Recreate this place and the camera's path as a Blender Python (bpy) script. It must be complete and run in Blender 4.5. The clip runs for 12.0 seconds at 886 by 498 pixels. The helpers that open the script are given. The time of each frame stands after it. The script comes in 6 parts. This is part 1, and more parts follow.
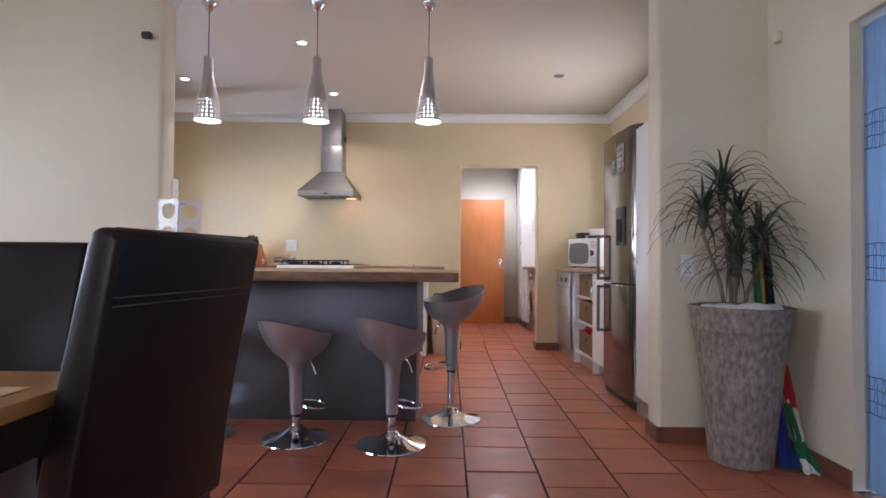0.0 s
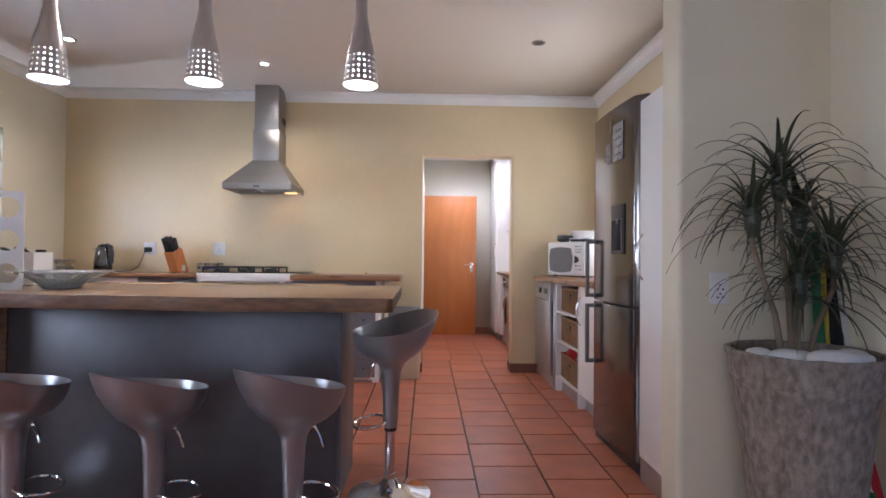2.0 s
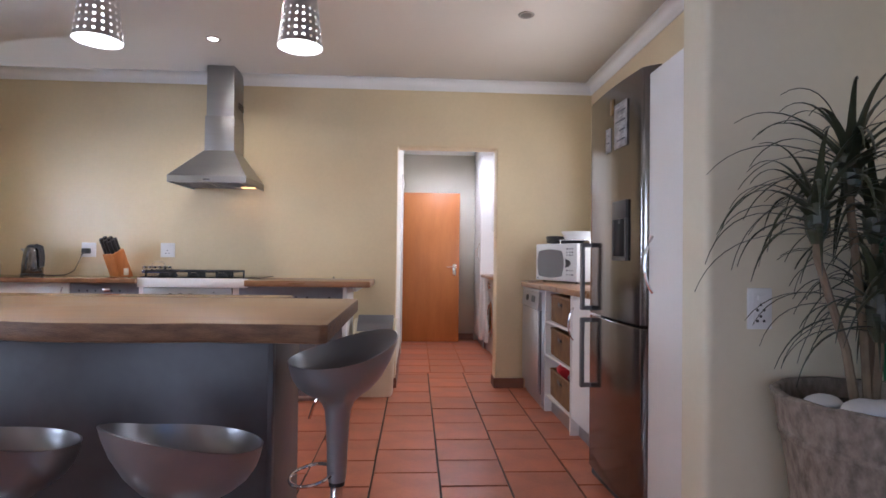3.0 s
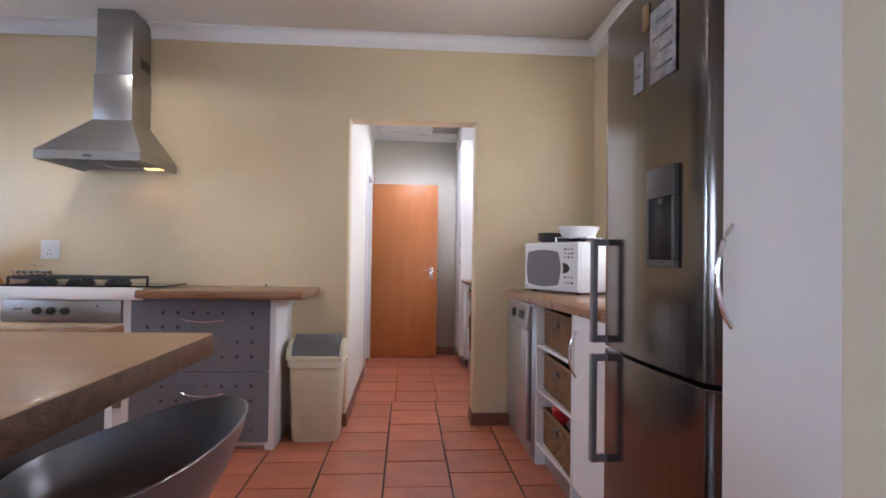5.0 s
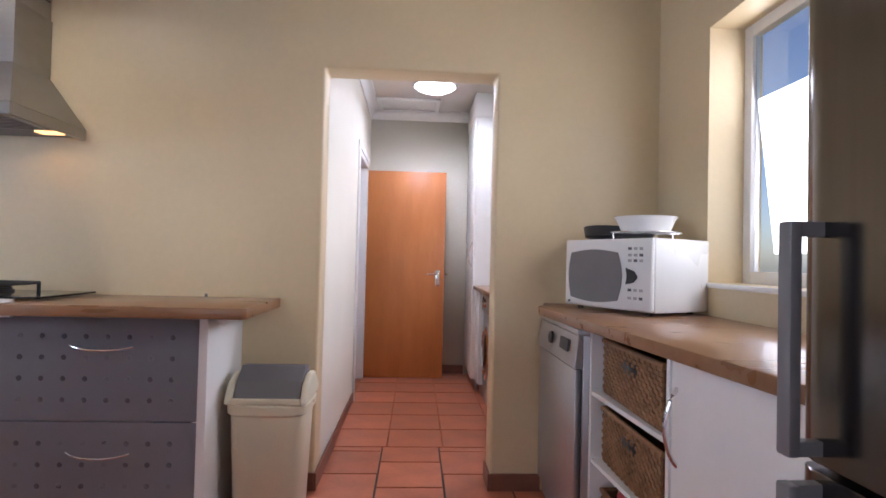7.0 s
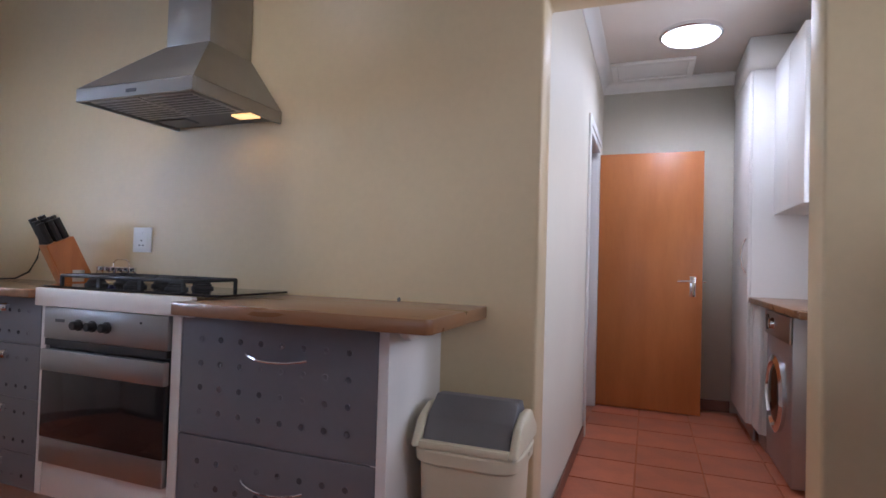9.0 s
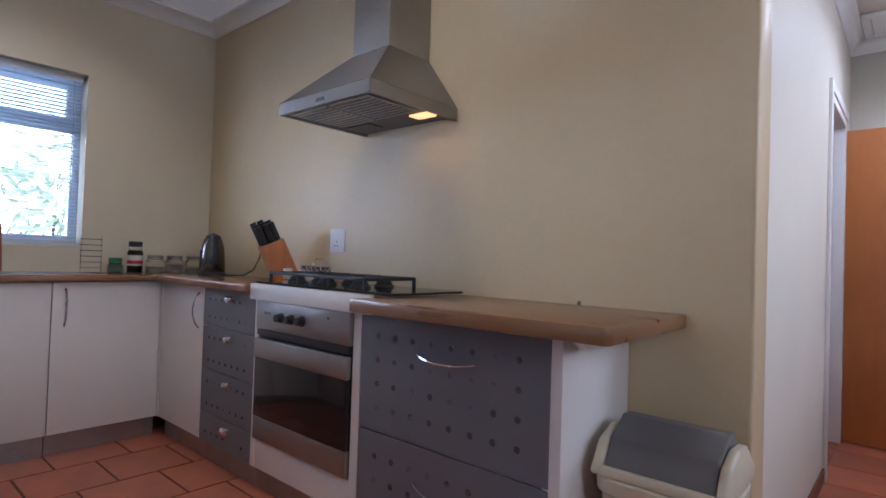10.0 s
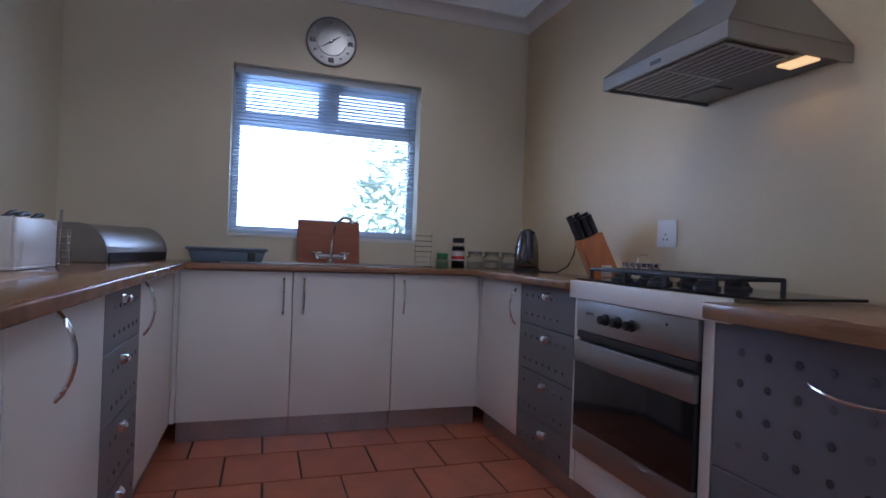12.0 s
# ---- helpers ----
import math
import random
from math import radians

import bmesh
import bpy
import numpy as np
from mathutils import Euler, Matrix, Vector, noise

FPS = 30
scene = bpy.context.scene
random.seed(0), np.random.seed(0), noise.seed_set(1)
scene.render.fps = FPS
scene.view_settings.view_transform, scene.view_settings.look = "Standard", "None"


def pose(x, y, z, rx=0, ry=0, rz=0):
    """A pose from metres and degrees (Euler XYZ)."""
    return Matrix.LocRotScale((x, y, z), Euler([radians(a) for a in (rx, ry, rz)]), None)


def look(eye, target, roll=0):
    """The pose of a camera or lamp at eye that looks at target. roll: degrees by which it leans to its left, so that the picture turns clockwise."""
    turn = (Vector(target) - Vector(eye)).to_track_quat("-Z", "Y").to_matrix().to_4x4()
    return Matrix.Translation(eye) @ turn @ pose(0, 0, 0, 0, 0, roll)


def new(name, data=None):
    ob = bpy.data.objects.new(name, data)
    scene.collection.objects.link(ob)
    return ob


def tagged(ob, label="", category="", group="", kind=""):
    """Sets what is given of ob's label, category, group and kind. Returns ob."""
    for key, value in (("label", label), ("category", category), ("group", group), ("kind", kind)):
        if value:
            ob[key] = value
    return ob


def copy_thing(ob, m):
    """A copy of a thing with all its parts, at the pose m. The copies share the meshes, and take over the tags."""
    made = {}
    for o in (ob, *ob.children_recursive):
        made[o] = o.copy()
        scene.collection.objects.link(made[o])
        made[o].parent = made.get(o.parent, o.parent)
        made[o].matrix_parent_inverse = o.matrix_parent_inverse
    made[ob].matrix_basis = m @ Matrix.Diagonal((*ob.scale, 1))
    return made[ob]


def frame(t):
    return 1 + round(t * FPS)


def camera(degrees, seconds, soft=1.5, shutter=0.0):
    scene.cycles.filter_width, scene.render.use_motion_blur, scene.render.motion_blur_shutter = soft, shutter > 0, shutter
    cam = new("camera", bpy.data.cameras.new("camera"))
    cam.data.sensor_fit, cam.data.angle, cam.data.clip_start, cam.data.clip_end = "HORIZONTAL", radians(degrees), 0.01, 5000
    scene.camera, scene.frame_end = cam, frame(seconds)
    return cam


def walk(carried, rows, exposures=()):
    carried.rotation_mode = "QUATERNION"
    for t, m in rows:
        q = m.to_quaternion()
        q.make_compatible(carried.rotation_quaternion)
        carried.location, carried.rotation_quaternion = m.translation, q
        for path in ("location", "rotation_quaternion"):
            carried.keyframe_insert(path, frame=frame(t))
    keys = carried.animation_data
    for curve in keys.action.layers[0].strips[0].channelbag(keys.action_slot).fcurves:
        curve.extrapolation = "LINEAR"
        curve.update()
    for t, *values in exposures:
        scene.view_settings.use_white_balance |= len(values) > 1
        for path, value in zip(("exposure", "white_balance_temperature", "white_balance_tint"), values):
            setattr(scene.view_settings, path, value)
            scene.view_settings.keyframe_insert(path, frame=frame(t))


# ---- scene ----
cam = camera(78.4, 12.0, soft=1.6)
PATH = [
    (0, (0.578, 1.145, 0.980), (0.556, 3.144, 1.023), 0.46),
    (0.5, (0.632, 1.368, 0.990), (0.625, 3.367, 1.034), 0.69),
    (1, (0.672, 1.594, 0.997), (0.677, 3.593, 1.042), 0.63),
    (1.5, (0.709, 1.840, 1.035), (0.729, 3.840, 1.077), 0.74),
    (2, (0.753, 2.065, 1.064), (0.812, 4.063, 1.100), 0.60),
    (2.5, (0.840, 2.324, 1.073), (0.918, 4.322, 1.110), 0.59),
    (3, (0.865, 2.574, 1.101), (0.967, 4.571, 1.133), 0.72),
    (3.5, (0.906, 2.802, 1.084), (1.041, 4.797, 1.124), 0.58),
    (5.5, (1.143, 3.791, 1.116), (1.275, 5.787, 1.153), 0.93),
    (6, (1.164, 4.038, 1.116), (1.298, 6.033, 1.156), 1.03),
    (6.5, (1.171, 4.290, 1.118), (1.304, 6.285, 1.159), 1.16),
    (8.5, (1.114, 5.126, 1.088), (0.716, 7.086, 1.132), 1.61),
    (9, (1.072, 5.269, 1.070), (0.363, 7.139, 1.119), 1.67),
    (9.5, (1.053, 5.367, 1.053), (0.027, 7.082, 1.112), 2.12),
    (10, (1.053, 5.446, 1.058), (-0.265, 6.951, 1.096), 1.85),
    (10.5, (0.949, 5.452, 1.051), (-0.565, 6.758, 1.082), 2.11),
    (11, (0.834, 5.479, 1.036), (-0.844, 6.567, 1.060), 2.22),
    (11.5, (0.786, 5.486, 1.033), (-1.023, 6.340, 1.040), 2.19),
    (12, (0.766, 5.511, 1.027), (-1.134, 6.137, 1.030), 2.22),
]
walk(cam, [(t, look(eye, target, roll)) for t, eye, target, roll in PATH],
     exposures=[(0, 0.12, 5700, 19), (2.5, -0.04, 5600, 19), (5.5, -0.17, 5550, 19), (6.5, -0.17, 5600, 20), (9, -0.74, 5400, 20), (10.5, -0.87, 5100, 20), (12, -1.36, 4850, 21)])

# ---- world, sun, lamps ----
world = bpy.data.worlds.new("world")
scene.world = world
world.use_nodes = True
wn = world.node_tree
sky = wn.nodes.new("ShaderNodeTexSky")
sky.sky_type = "NISHITA"
sky.sun_disc = False
sky.sun_elevation, sky.sun_rotation = radians(52), radians(200)
wn.nodes["Background"].inputs["Strength"].default_value = 0.12
wn.links.new(sky.outputs["Color"], wn.nodes["Background"].inputs["Color"])


def lamp(name, kind, energy, colour, m, size=0.1, size_y=None, spot=60, soft=0.02):
    data = bpy.data.lights.new(name, kind)
    data.energy, data.color = energy, colour
    if kind == "AREA":
        data.shape, data.size, data.size_y = "RECTANGLE", size, size_y or size
    if kind in ("POINT", "SPOT"):
        data.shadow_soft_size = soft
    if kind == "SPOT":
        data.spot_size, data.spot_blend = radians(spot), 0.7
    if kind == "SUN":
        data.angle = radians(0.5)
    ob = new(name, data)
    ob.matrix_world = m
    return ob


SUN_DIR = Vector((math.sin(radians(200)) * math.cos(radians(52)), math.cos(radians(200)) * math.cos(radians(52)), math.sin(radians(52))))
lamp("sun", "SUN", 3.5, (1.0, 0.95, 0.86), look(SUN_DIR * 20, (0, 0, 0)))
# daylight in the openings
lamp("daylight_sink_window", "AREA", 62, (0.80, 0.90, 1.0), look((-3.45, 5.87, 2.85), (-1.2, 5.87, 0.9)), 1.8, 0.9)
lamp("daylight_sink_opening", "AREA", 32, (0.66, 0.82, 1.0), look((-2.98, 5.58, 1.60), (-0.3, 6.35, 1.25)), 0.48, 0.8)
lamp("daylight_side_window", "AREA", 18, (1.0, 0.95, 0.86), look((2.56, 6.1, 1.62), (0, 6.1, 1.3)), 1.1, 0.9)
lamp("daylight_blind", "AREA", 130, (0.72, 0.85, 1.0), look((2.75, 2.2, 1.05), (0, 2.4, 1.0)), 2.4, 1.9)
lamp("daylight_patio", "AREA", 54, (0.88, 0.93, 1.0), look((-1.2, -2.42, 1.2), (0.2, 4, 1.1)), 3.4, 2.0)
lamp("daylight_dining_window", "AREA", 5, (0.70, 0.84, 1.0), look((-3.78, 2.2, 1.5), (0, 2.9, 1.0)), 1.9, 1.1)
lamp("daylight_scullery", "AREA", 27, (0.95, 0.97, 1.0), look((2.42, 8.0, 1.6), (0, 8.3, 1.2)), 0.9, 0.9)
# fittings
for px in (-0.953, -0.264, 0.442):
    lamp("pendant_lamp", "SPOT", 16, (1.0, 0.95, 0.86), look((px, 4.54, 1.96), (px, 4.54, 0)), spot=120, soft=0.03)
for dx, dy in ((-0.535, 5.166), (-0.56, 6.41), (-1.82, 5.995)):
    lamp("downlight_lamp", "SPOT", 42, (1.0, 0.89, 0.71), look((dx, dy, 2.597), (dx, dy, 0)), spot=150, soft=0.03)
lamp("hood_lamp", "SPOT", 5, (1.0, 0.62, 0.28), look((-0.52, 7.02, 1.66), (-0.52, 7.12, 0)), spot=150, soft=0.03)
lamp("hall_lamp", "SPOT", 72, (0.95, 0.97, 1.0), look((1.295, 9.0, 2.485), (1.295, 9.0, 0)), spot=172, soft=0.13)


# ---- materials ----
def mat(name, colour, rough=0.5, metal=0.0, vary=0.12, scale=3.0, fine=60.0, bump=0.15, stretch=(1, 1, 1), random_tint=0.0, spec=0.5, coat=0.0, second=None, gloss_vary=0.1):
    """Two scales of noise for colour, roughness and relief."""
    m = bpy.data.materials.new(name)
    m.use_nodes = True
    nt = m.node_tree
    b = nt.nodes["Principled BSDF"]
    L = nt.links.new
    tc = nt.nodes.new("ShaderNodeTexCoord")
    mp = nt.nodes.new("ShaderNodeMapping")
    mp.inputs["Scale"].default_value = stretch
    L(tc.outputs["Object"], mp.inputs["Vector"])
    big = nt.nodes.new("ShaderNodeTexNoise")
    big.inputs["Scale"].default_value, big.inputs["Detail"].default_value = scale, 4
    small = nt.nodes.new("ShaderNodeTexNoise")
    small.inputs["Scale"].default_value, small.inputs["Detail"].default_value = fine, 3
    L(mp.outputs["Vector"], big.inputs["Vector"])
    L(mp.outputs["Vector"], small.inputs["Vector"])
    mix = nt.nodes.new("ShaderNodeMix")
    mix.data_type = "RGBA"
    dark = second or tuple(c * (1 - vary * 2) for c in colour)
    lite = tuple(min(1, c * (1 + vary)) for c in colour) if not second else colour
    mix.inputs["A"].default_value = (*dark, 1)
    mix.inputs["B"].default_value = (*lite, 1)
    add = nt.nodes.new("ShaderNodeMath")
    add.operation = "MULTIPLY_ADD"
    add.inputs[1].default_value = 0.35
    L(small.outputs["Fac"], add.inputs[0])
    ramp = nt.nodes.new("ShaderNodeMapRange")
    ramp.inputs["From Min"].default_value, ramp.inputs["From Max"].default_value = 0.3, 0.7
    ramp.inputs["To Max"].default_value = 0.75
    L(big.outputs["Fac"], ramp.inputs["Value"])
    L(ramp.outputs["Result"], add.inputs[2])
    L(add.outputs["Value"], mix.inputs["Factor"])
    last = mix.outputs["Result"]
    if random_tint:
        info = nt.nodes.new("ShaderNodeObjectInfo")
        hsv = nt.nodes.new("ShaderNodeHueSaturation")
        mr = nt.nodes.new("ShaderNodeMapRange")
        mr.inputs["To Min"].default_value, mr.inputs["To Max"].default_value = 1 - random_tint, 1 + random_tint
        L(info.outputs["Random"], mr.inputs["Value"])
        L(mr.outputs["Result"], hsv.inputs["Value"])
        L(last, hsv.inputs["Color"])
        last = hsv.outputs["Color"]
    L(last, b.inputs["Base Color"])
    rr = nt.nodes.new("ShaderNodeMapRange")
    rr.inputs["To Min"].default_value, rr.inputs["To Max"].default_value = max(0.02, rough - gloss_vary), min(1, rough + gloss_vary)
    L(big.outputs["Fac"], rr.inputs["Value"])
    L(rr.outputs["Result"], b.inputs["Roughness"])
    b.inputs["Metallic"].default_value = metal
    b.inputs["Specular IOR Level"].default_value = spec
    b.inputs["Coat Weight"].default_value = coat
    if bump:
        bp = nt.nodes.new("ShaderNodeBump")
        bp.inputs["Strength"].default_value, bp.inputs["Distance"].default_value = bump, 0.003
        L(small.outputs["Fac"], bp.inputs["Height"])
        L(bp.outputs["Normal"], b.inputs["Normal"])
    return m


def glow(name, colour, strength):
    m = bpy.data.materials.new(name)
    m.use_nodes = True
    b = m.node_tree.nodes["Principled BSDF"]
    b.inputs["Base Color"].default_value = (*colour, 1)
    b.inputs["Emission Color"].default_value = (*colour, 1)
    b.inputs["Emission Strength"].default_value = strength
    return m


def glass(name, tint=(1, 1, 1), rough=0.02):
    m = bpy.data.materials.new(name)
    m.use_nodes = True
    b = m.node_tree.nodes["Principled BSDF"]
    b.inputs["Base Color"].default_value = (*tint, 1)
    b.inputs["Transmission Weight"].default_value = 1
    b.inputs["Roughness"].default_value = rough
    b.inputs["IOR"].default_value = 1.45
    return m


M_PLASTER = mat("plaster_cream", (0.72, 0.655, 0.50), 0.62, vary=0.05, scale=1.1, fine=40, bump=0.25)
M_YELLOW = mat("plaster_yellow", (0.68, 0.555, 0.345), 0.40, vary=0.07, scale=0.9, fine=35, bump=0.25)
M_HALL = mat("plaster_white", (0.72, 0.675, 0.57), 0.6, vary=0.04, scale=1.2, fine=45, bump=0.25)
M_CEILING = mat("ceiling_paint", (0.75, 0.69, 0.62), 0.75, vary=0.03, scale=0.8, fine=30, bump=0.1)
M_CORNICE = mat("cornice_paint", (0.80, 0.79, 0.76), 0.6, vary=0.03, scale=2, fine=50, bump=0.05)
M_GROUT = mat("grout", (0.075, 0.045, 0.035), 0.85, vary=0.2, scale=6, fine=120, bump=0.4)
M_GROUT_PALE = mat("grout_pale", (0.47, 0.19, 0.11), 0.85, vary=0.2, scale=6, fine=120, bump=0.4)
M_TILE = mat("terracotta_tile", (0.47, 0.152, 0.08), 0.36, vary=0.16, scale=5, fine=45, bump=0.12, random_tint=0.14, spec=0.35, coat=0.05)
M_SKIRT = mat("skirting_tile", (0.20, 0.075, 0.045), 0.45, vary=0.15, scale=5, fine=60, bump=0.1)
M_STEEL = mat("brushed_steel", (0.38, 0.37, 0.36), 0.36, metal=1.0, vary=0.04, scale=1.5, fine=60, bump=0.0, stretch=(1.5, 6, 12), gloss_vary=0.05)
M_FRIDGE = mat("fridge_steel", (0.19, 0.178, 0.17), 0.15, metal=1.0, vary=0.05, scale=1.5, fine=20, bump=0.03, stretch=(1, 40, 1.5), gloss_vary=0.05)
M_DW = mat("dishwasher_steel", (0.47, 0.46, 0.47), 0.34, metal=0.85, vary=0.05, scale=1.5, fine=20, bump=0.03, stretch=(1, 40, 1.5))
M_CHROME = mat("chrome", (0.80, 0.80, 0.82), 0.08, metal=1.0, vary=0.03, scale=4, fine=40, bump=0.02, gloss_vary=0.04)
M_SILVER = mat("silver_plastic", (0.41, 0.415, 0.43), 0.30, metal=0.7, vary=0.015, scale=3, fine=80, bump=0.0, gloss_vary=0.03)
M_BARSHEET = mat("galvanised_sheet", (0.14, 0.143, 0.155), 0.42, metal=0.6, vary=0.2, scale=1.6, fine=18, bump=0.06, gloss_vary=0.1)
M_WHITE = mat("white_melamine", (0.80, 0.785, 0.76), 0.38, vary=0.03, scale=2, fine=60, bump=0.03)
M_GREY = mat("grey_door", (0.165, 0.165, 0.185), 0.38, vary=0.06, scale=3, fine=60, bump=0.04)
M_KICK = mat("kick_plate", (0.42, 0.41, 0.42), 0.32, metal=0.9, vary=0.1, scale=5, fine=60, bump=0.08)
M_WOOD = mat("worktop_wood", (0.27, 0.135, 0.058), 0.30, scale=2.2, fine=22, bump=0.05, stretch=(1.2, 9, 9), second=(0.20, 0.09, 0.036), coat=0.25)
M_SLAB = mat("slab_wood", (0.46, 0.285, 0.15), 0.34, scale=1.6, fine=14, bump=0.03, stretch=(0.8, 9, 9), second=(0.34, 0.185, 0.085), coat=0.3)
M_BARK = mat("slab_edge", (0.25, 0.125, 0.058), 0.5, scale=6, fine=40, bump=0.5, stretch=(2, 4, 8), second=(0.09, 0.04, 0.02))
M_LAMINATE = mat("laminate_top", (0.31, 0.16, 0.08), 0.22, scale=2.5, fine=20, bump=0.04, stretch=(6, 1.2, 6), second=(0.17, 0.08, 0.036), coat=0.3)
M_DOOR = mat("door_veneer", (0.56, 0.205, 0.058), 0.36, scale=2.2, fine=16, bump=0.03, stretch=(3.5, 3.5, 0.7), second=(0.44, 0.145, 0.038), coat=0.15)
M_BLACK = mat("black_plastic", (0.022, 0.022, 0.024), 0.38, vary=0.1, scale=5, fine=80, bump=0.05)
M_BLACKGLASS = mat("black_glass", (0.012, 0.011, 0.012), 0.08, vary=0.1, scale=3, fine=30, bump=0.0, gloss_vary=0.03)
M_BLACKMATT = mat("black_recess", (0.010, 0.010, 0.010), 0.7, vary=0.1, scale=5, fine=60, bump=0.0)
M_IRON = mat("cast_iron", (0.03, 0.03, 0.032), 0.5, vary=0.2, scale=8, fine=120, bump=0.3)
M_WHITEPL = mat("white_plastic", (0.80, 0.80, 0.79), 0.3, vary=0.02, scale=3, fine=60, bump=0.02)
M_CREAMPL = mat("cream_plastic", (0.72, 0.665, 0.50), 0.38, vary=0.04, scale=4, fine=70, bump=0.03)
M_GREYPL = mat("grey_plastic", (0.17, 0.165, 0.17), 0.45, vary=0.06, scale=4, fine=70, bump=0.05)
M_LEATHER = mat("dark_leather", (0.012, 0.009, 0.009), 0.32, vary=0.2, scale=4, fine=220, bump=0.08, spec=0.25)
M_STITCH = mat("stitching", (0.10, 0.075, 0.065), 0.7, vary=0.1, scale=30, fine=200, bump=0.2)
M_TABLE = mat("table_wood", (0.52, 0.27, 0.075), 0.32, scale=2, fine=18, bump=0.05, stretch=(9, 1.2, 9), second=(0.40, 0.18, 0.045), coat=0.2)
M_TABLELEG = mat("table_frame_wood", (0.035, 0.022, 0.018), 0.45, vary=0.2, scale=3, fine=40, bump=0.1)
M_MATT = mat("placemat_weave", (0.62, 0.50, 0.25), 0.8, vary=0.1, scale=8, fine=160, bump=0.5)
M_POT = mat("weathered_concrete", (0.36, 0.305, 0.25), 0.85, scale=30, fine=110, bump=1.0, second=(0.10, 0.078, 0.062), stretch=(1.5, 1.5, 0.8))
M_STONE = mat("white_pebble", (0.66, 0.64, 0.61), 0.65, vary=0.08, scale=9, fine=80, bump=0.2)
M_SOIL = mat("soil", (0.05, 0.035, 0.025), 0.95, vary=0.3, scale=12, fine=90, bump=0.8)
M_LEAF = mat("dracaena_leaf", (0.055, 0.066, 0.032), 0.36, vary=0.35, scale=5, fine=40, bump=0.1, second=(0.028, 0.03, 0.02))
M_STEM = mat("plant_stem", (0.19, 0.14, 0.09), 0.8, vary=0.2, scale=10, fine=60, bump=0.5)
M_WICKER = mat("wicker", (0.33, 0.18, 0.075), 0.6, scale=14, fine=120, bump=0.3, second=(0.15, 0.07, 0.03))
M_RED = mat("red_plastic", (0.55, 0.02, 0.03), 0.35, vary=0.05, scale=5, fine=60, bump=0.03)
# blue of the sky light behind the reeds is put into their colour
M_BLIND = mat("reed_blind", (0.34, 0.45, 0.56), 0.7, vary=0.12, scale=2, fine=40, bump=0.2, random_tint=0.0)
M_CORD = mat("blind_cord", (0.05, 0.07, 0.11), 0.8, vary=0.1, scale=10, fine=90, bump=0.2)
# frame and slats carry the blue daylight and bloom in their pale blue colour
M_ALU = mat("daylit_aluminium", (0.58, 0.65, 0.76), 0.4, metal=0.3, vary=0.05, scale=3, fine=60, bump=0.03)
M_SLAT = mat("daylit_slat", (0.70, 0.76, 0.84), 0.4, metal=0.2, vary=0.04, scale=3, fine=60, bump=0.02)
M_BOARD = mat("chopping_board_wood", (0.36, 0.125, 0.06), 0.5, scale=3, fine=24, bump=0.06, stretch=(8, 1.2, 8), second=(0.24, 0.075, 0.04))
M_KNIFEBLOCK = mat("knife_block_wood", (0.56, 0.20, 0.05), 0.38, scale=4, fine=30, bump=0.05, stretch=(8, 8, 1.2), second=(0.42, 0.13, 0.03), coat=0.2)
M_GREENCAP = mat("green_cap", (0.03, 0.24, 0.08), 0.4, vary=0.06, scale=6, fine=60, bump=0.03)
M_COFFEE = mat("coffee_granules", (0.03, 0.012, 0.008), 0.6, vary=0.3, scale=40, fine=300, bump=0.5)
M_SUGAR = mat("pale_contents", (0.68, 0.66, 0.60), 0.8, vary=0.1, scale=30, fine=200, bump=0.3)
M_GLASS = glass("clear_glass", (0.97, 0.99, 0.99))
M_FROST = glass("frosted_acrylic", (0.95, 0.97, 0.98), 0.25)
M_FROST.node_tree.nodes["Principled BSDF"].inputs["Transmission Weight"].default_value = 0.75
M_CUTGLASS = glass("cut_glass", (0.90, 0.96, 1.0), 0.12)
M_CUTGLASS.node_tree.nodes["Principled BSDF"].inputs["Transmission Weight"].default_value = 0.7
M_LAMPGLOW = glow("lit_bulb", (1.0, 0.97, 0.9), 6)
M_SPOTGLOW = glow("lit_downlight", (1.0, 0.96, 0.88), 9)
M_HOODGLOW = glow("lit_hood_lamp", (1.0, 0.58, 0.20), 2.6)
M_HALLGLOW = glow("lit_hall_lamp", (0.97, 0.98, 1.0), 7)
M_GRASS = mat("lawn", (0.10, 0.14, 0.05), 0.9, vary=0.25, scale=0.6, fine=20, bump=0.4)
M_BUSH = mat("bush_leaf", (0.11, 0.17, 0.07), 0.6, vary=0.3, scale=3, fine=40, bump=0.1)
leaf_nodes = M_BUSH.node_tree.nodes
thin = leaf_nodes.new("ShaderNodeBsdfTranslucent")
thin.inputs["Color"].default_value = (0.50, 0.58, 0.40, 1)
blend = leaf_nodes.new("ShaderNodeMixShader")
blend.inputs[0].default_value = 0.8
M_BUSH.node_tree.links.new(leaf_nodes["Principled BSDF"].outputs[0], blend.inputs[1])
M_BUSH.node_tree.links.new(thin.outputs[0], blend.inputs[2])
M_BUSH.node_tree.links.new(blend.outputs[0], leaf_nodes["Material Output"].inputs["Surface"])
M_DISPENSER = mat("dispenser_grey", (0.05, 0.047, 0.046), 0.42, metal=0.0, vary=0.06, scale=4, fine=70, bump=0.03)
M_DGREY = mat("dark_grey_label", (0.10, 0.10, 0.11), 0.5, vary=0.05, scale=5, fine=60, bump=0.0)
FLAG = {k: mat("flag_" + k, c, 0.85, vary=0.12, scale=7, fine=200, bump=0.3) for k, c in
        dict(green=(0.02, 0.13, 0.06), yellow=(0.60, 0.42, 0.05), black=(0.012, 0.012, 0.014), red=(0.42, 0.02, 0.03), white=(0.68, 0.66, 0.62), blue=(0.015, 0.03, 0.17)).items()}


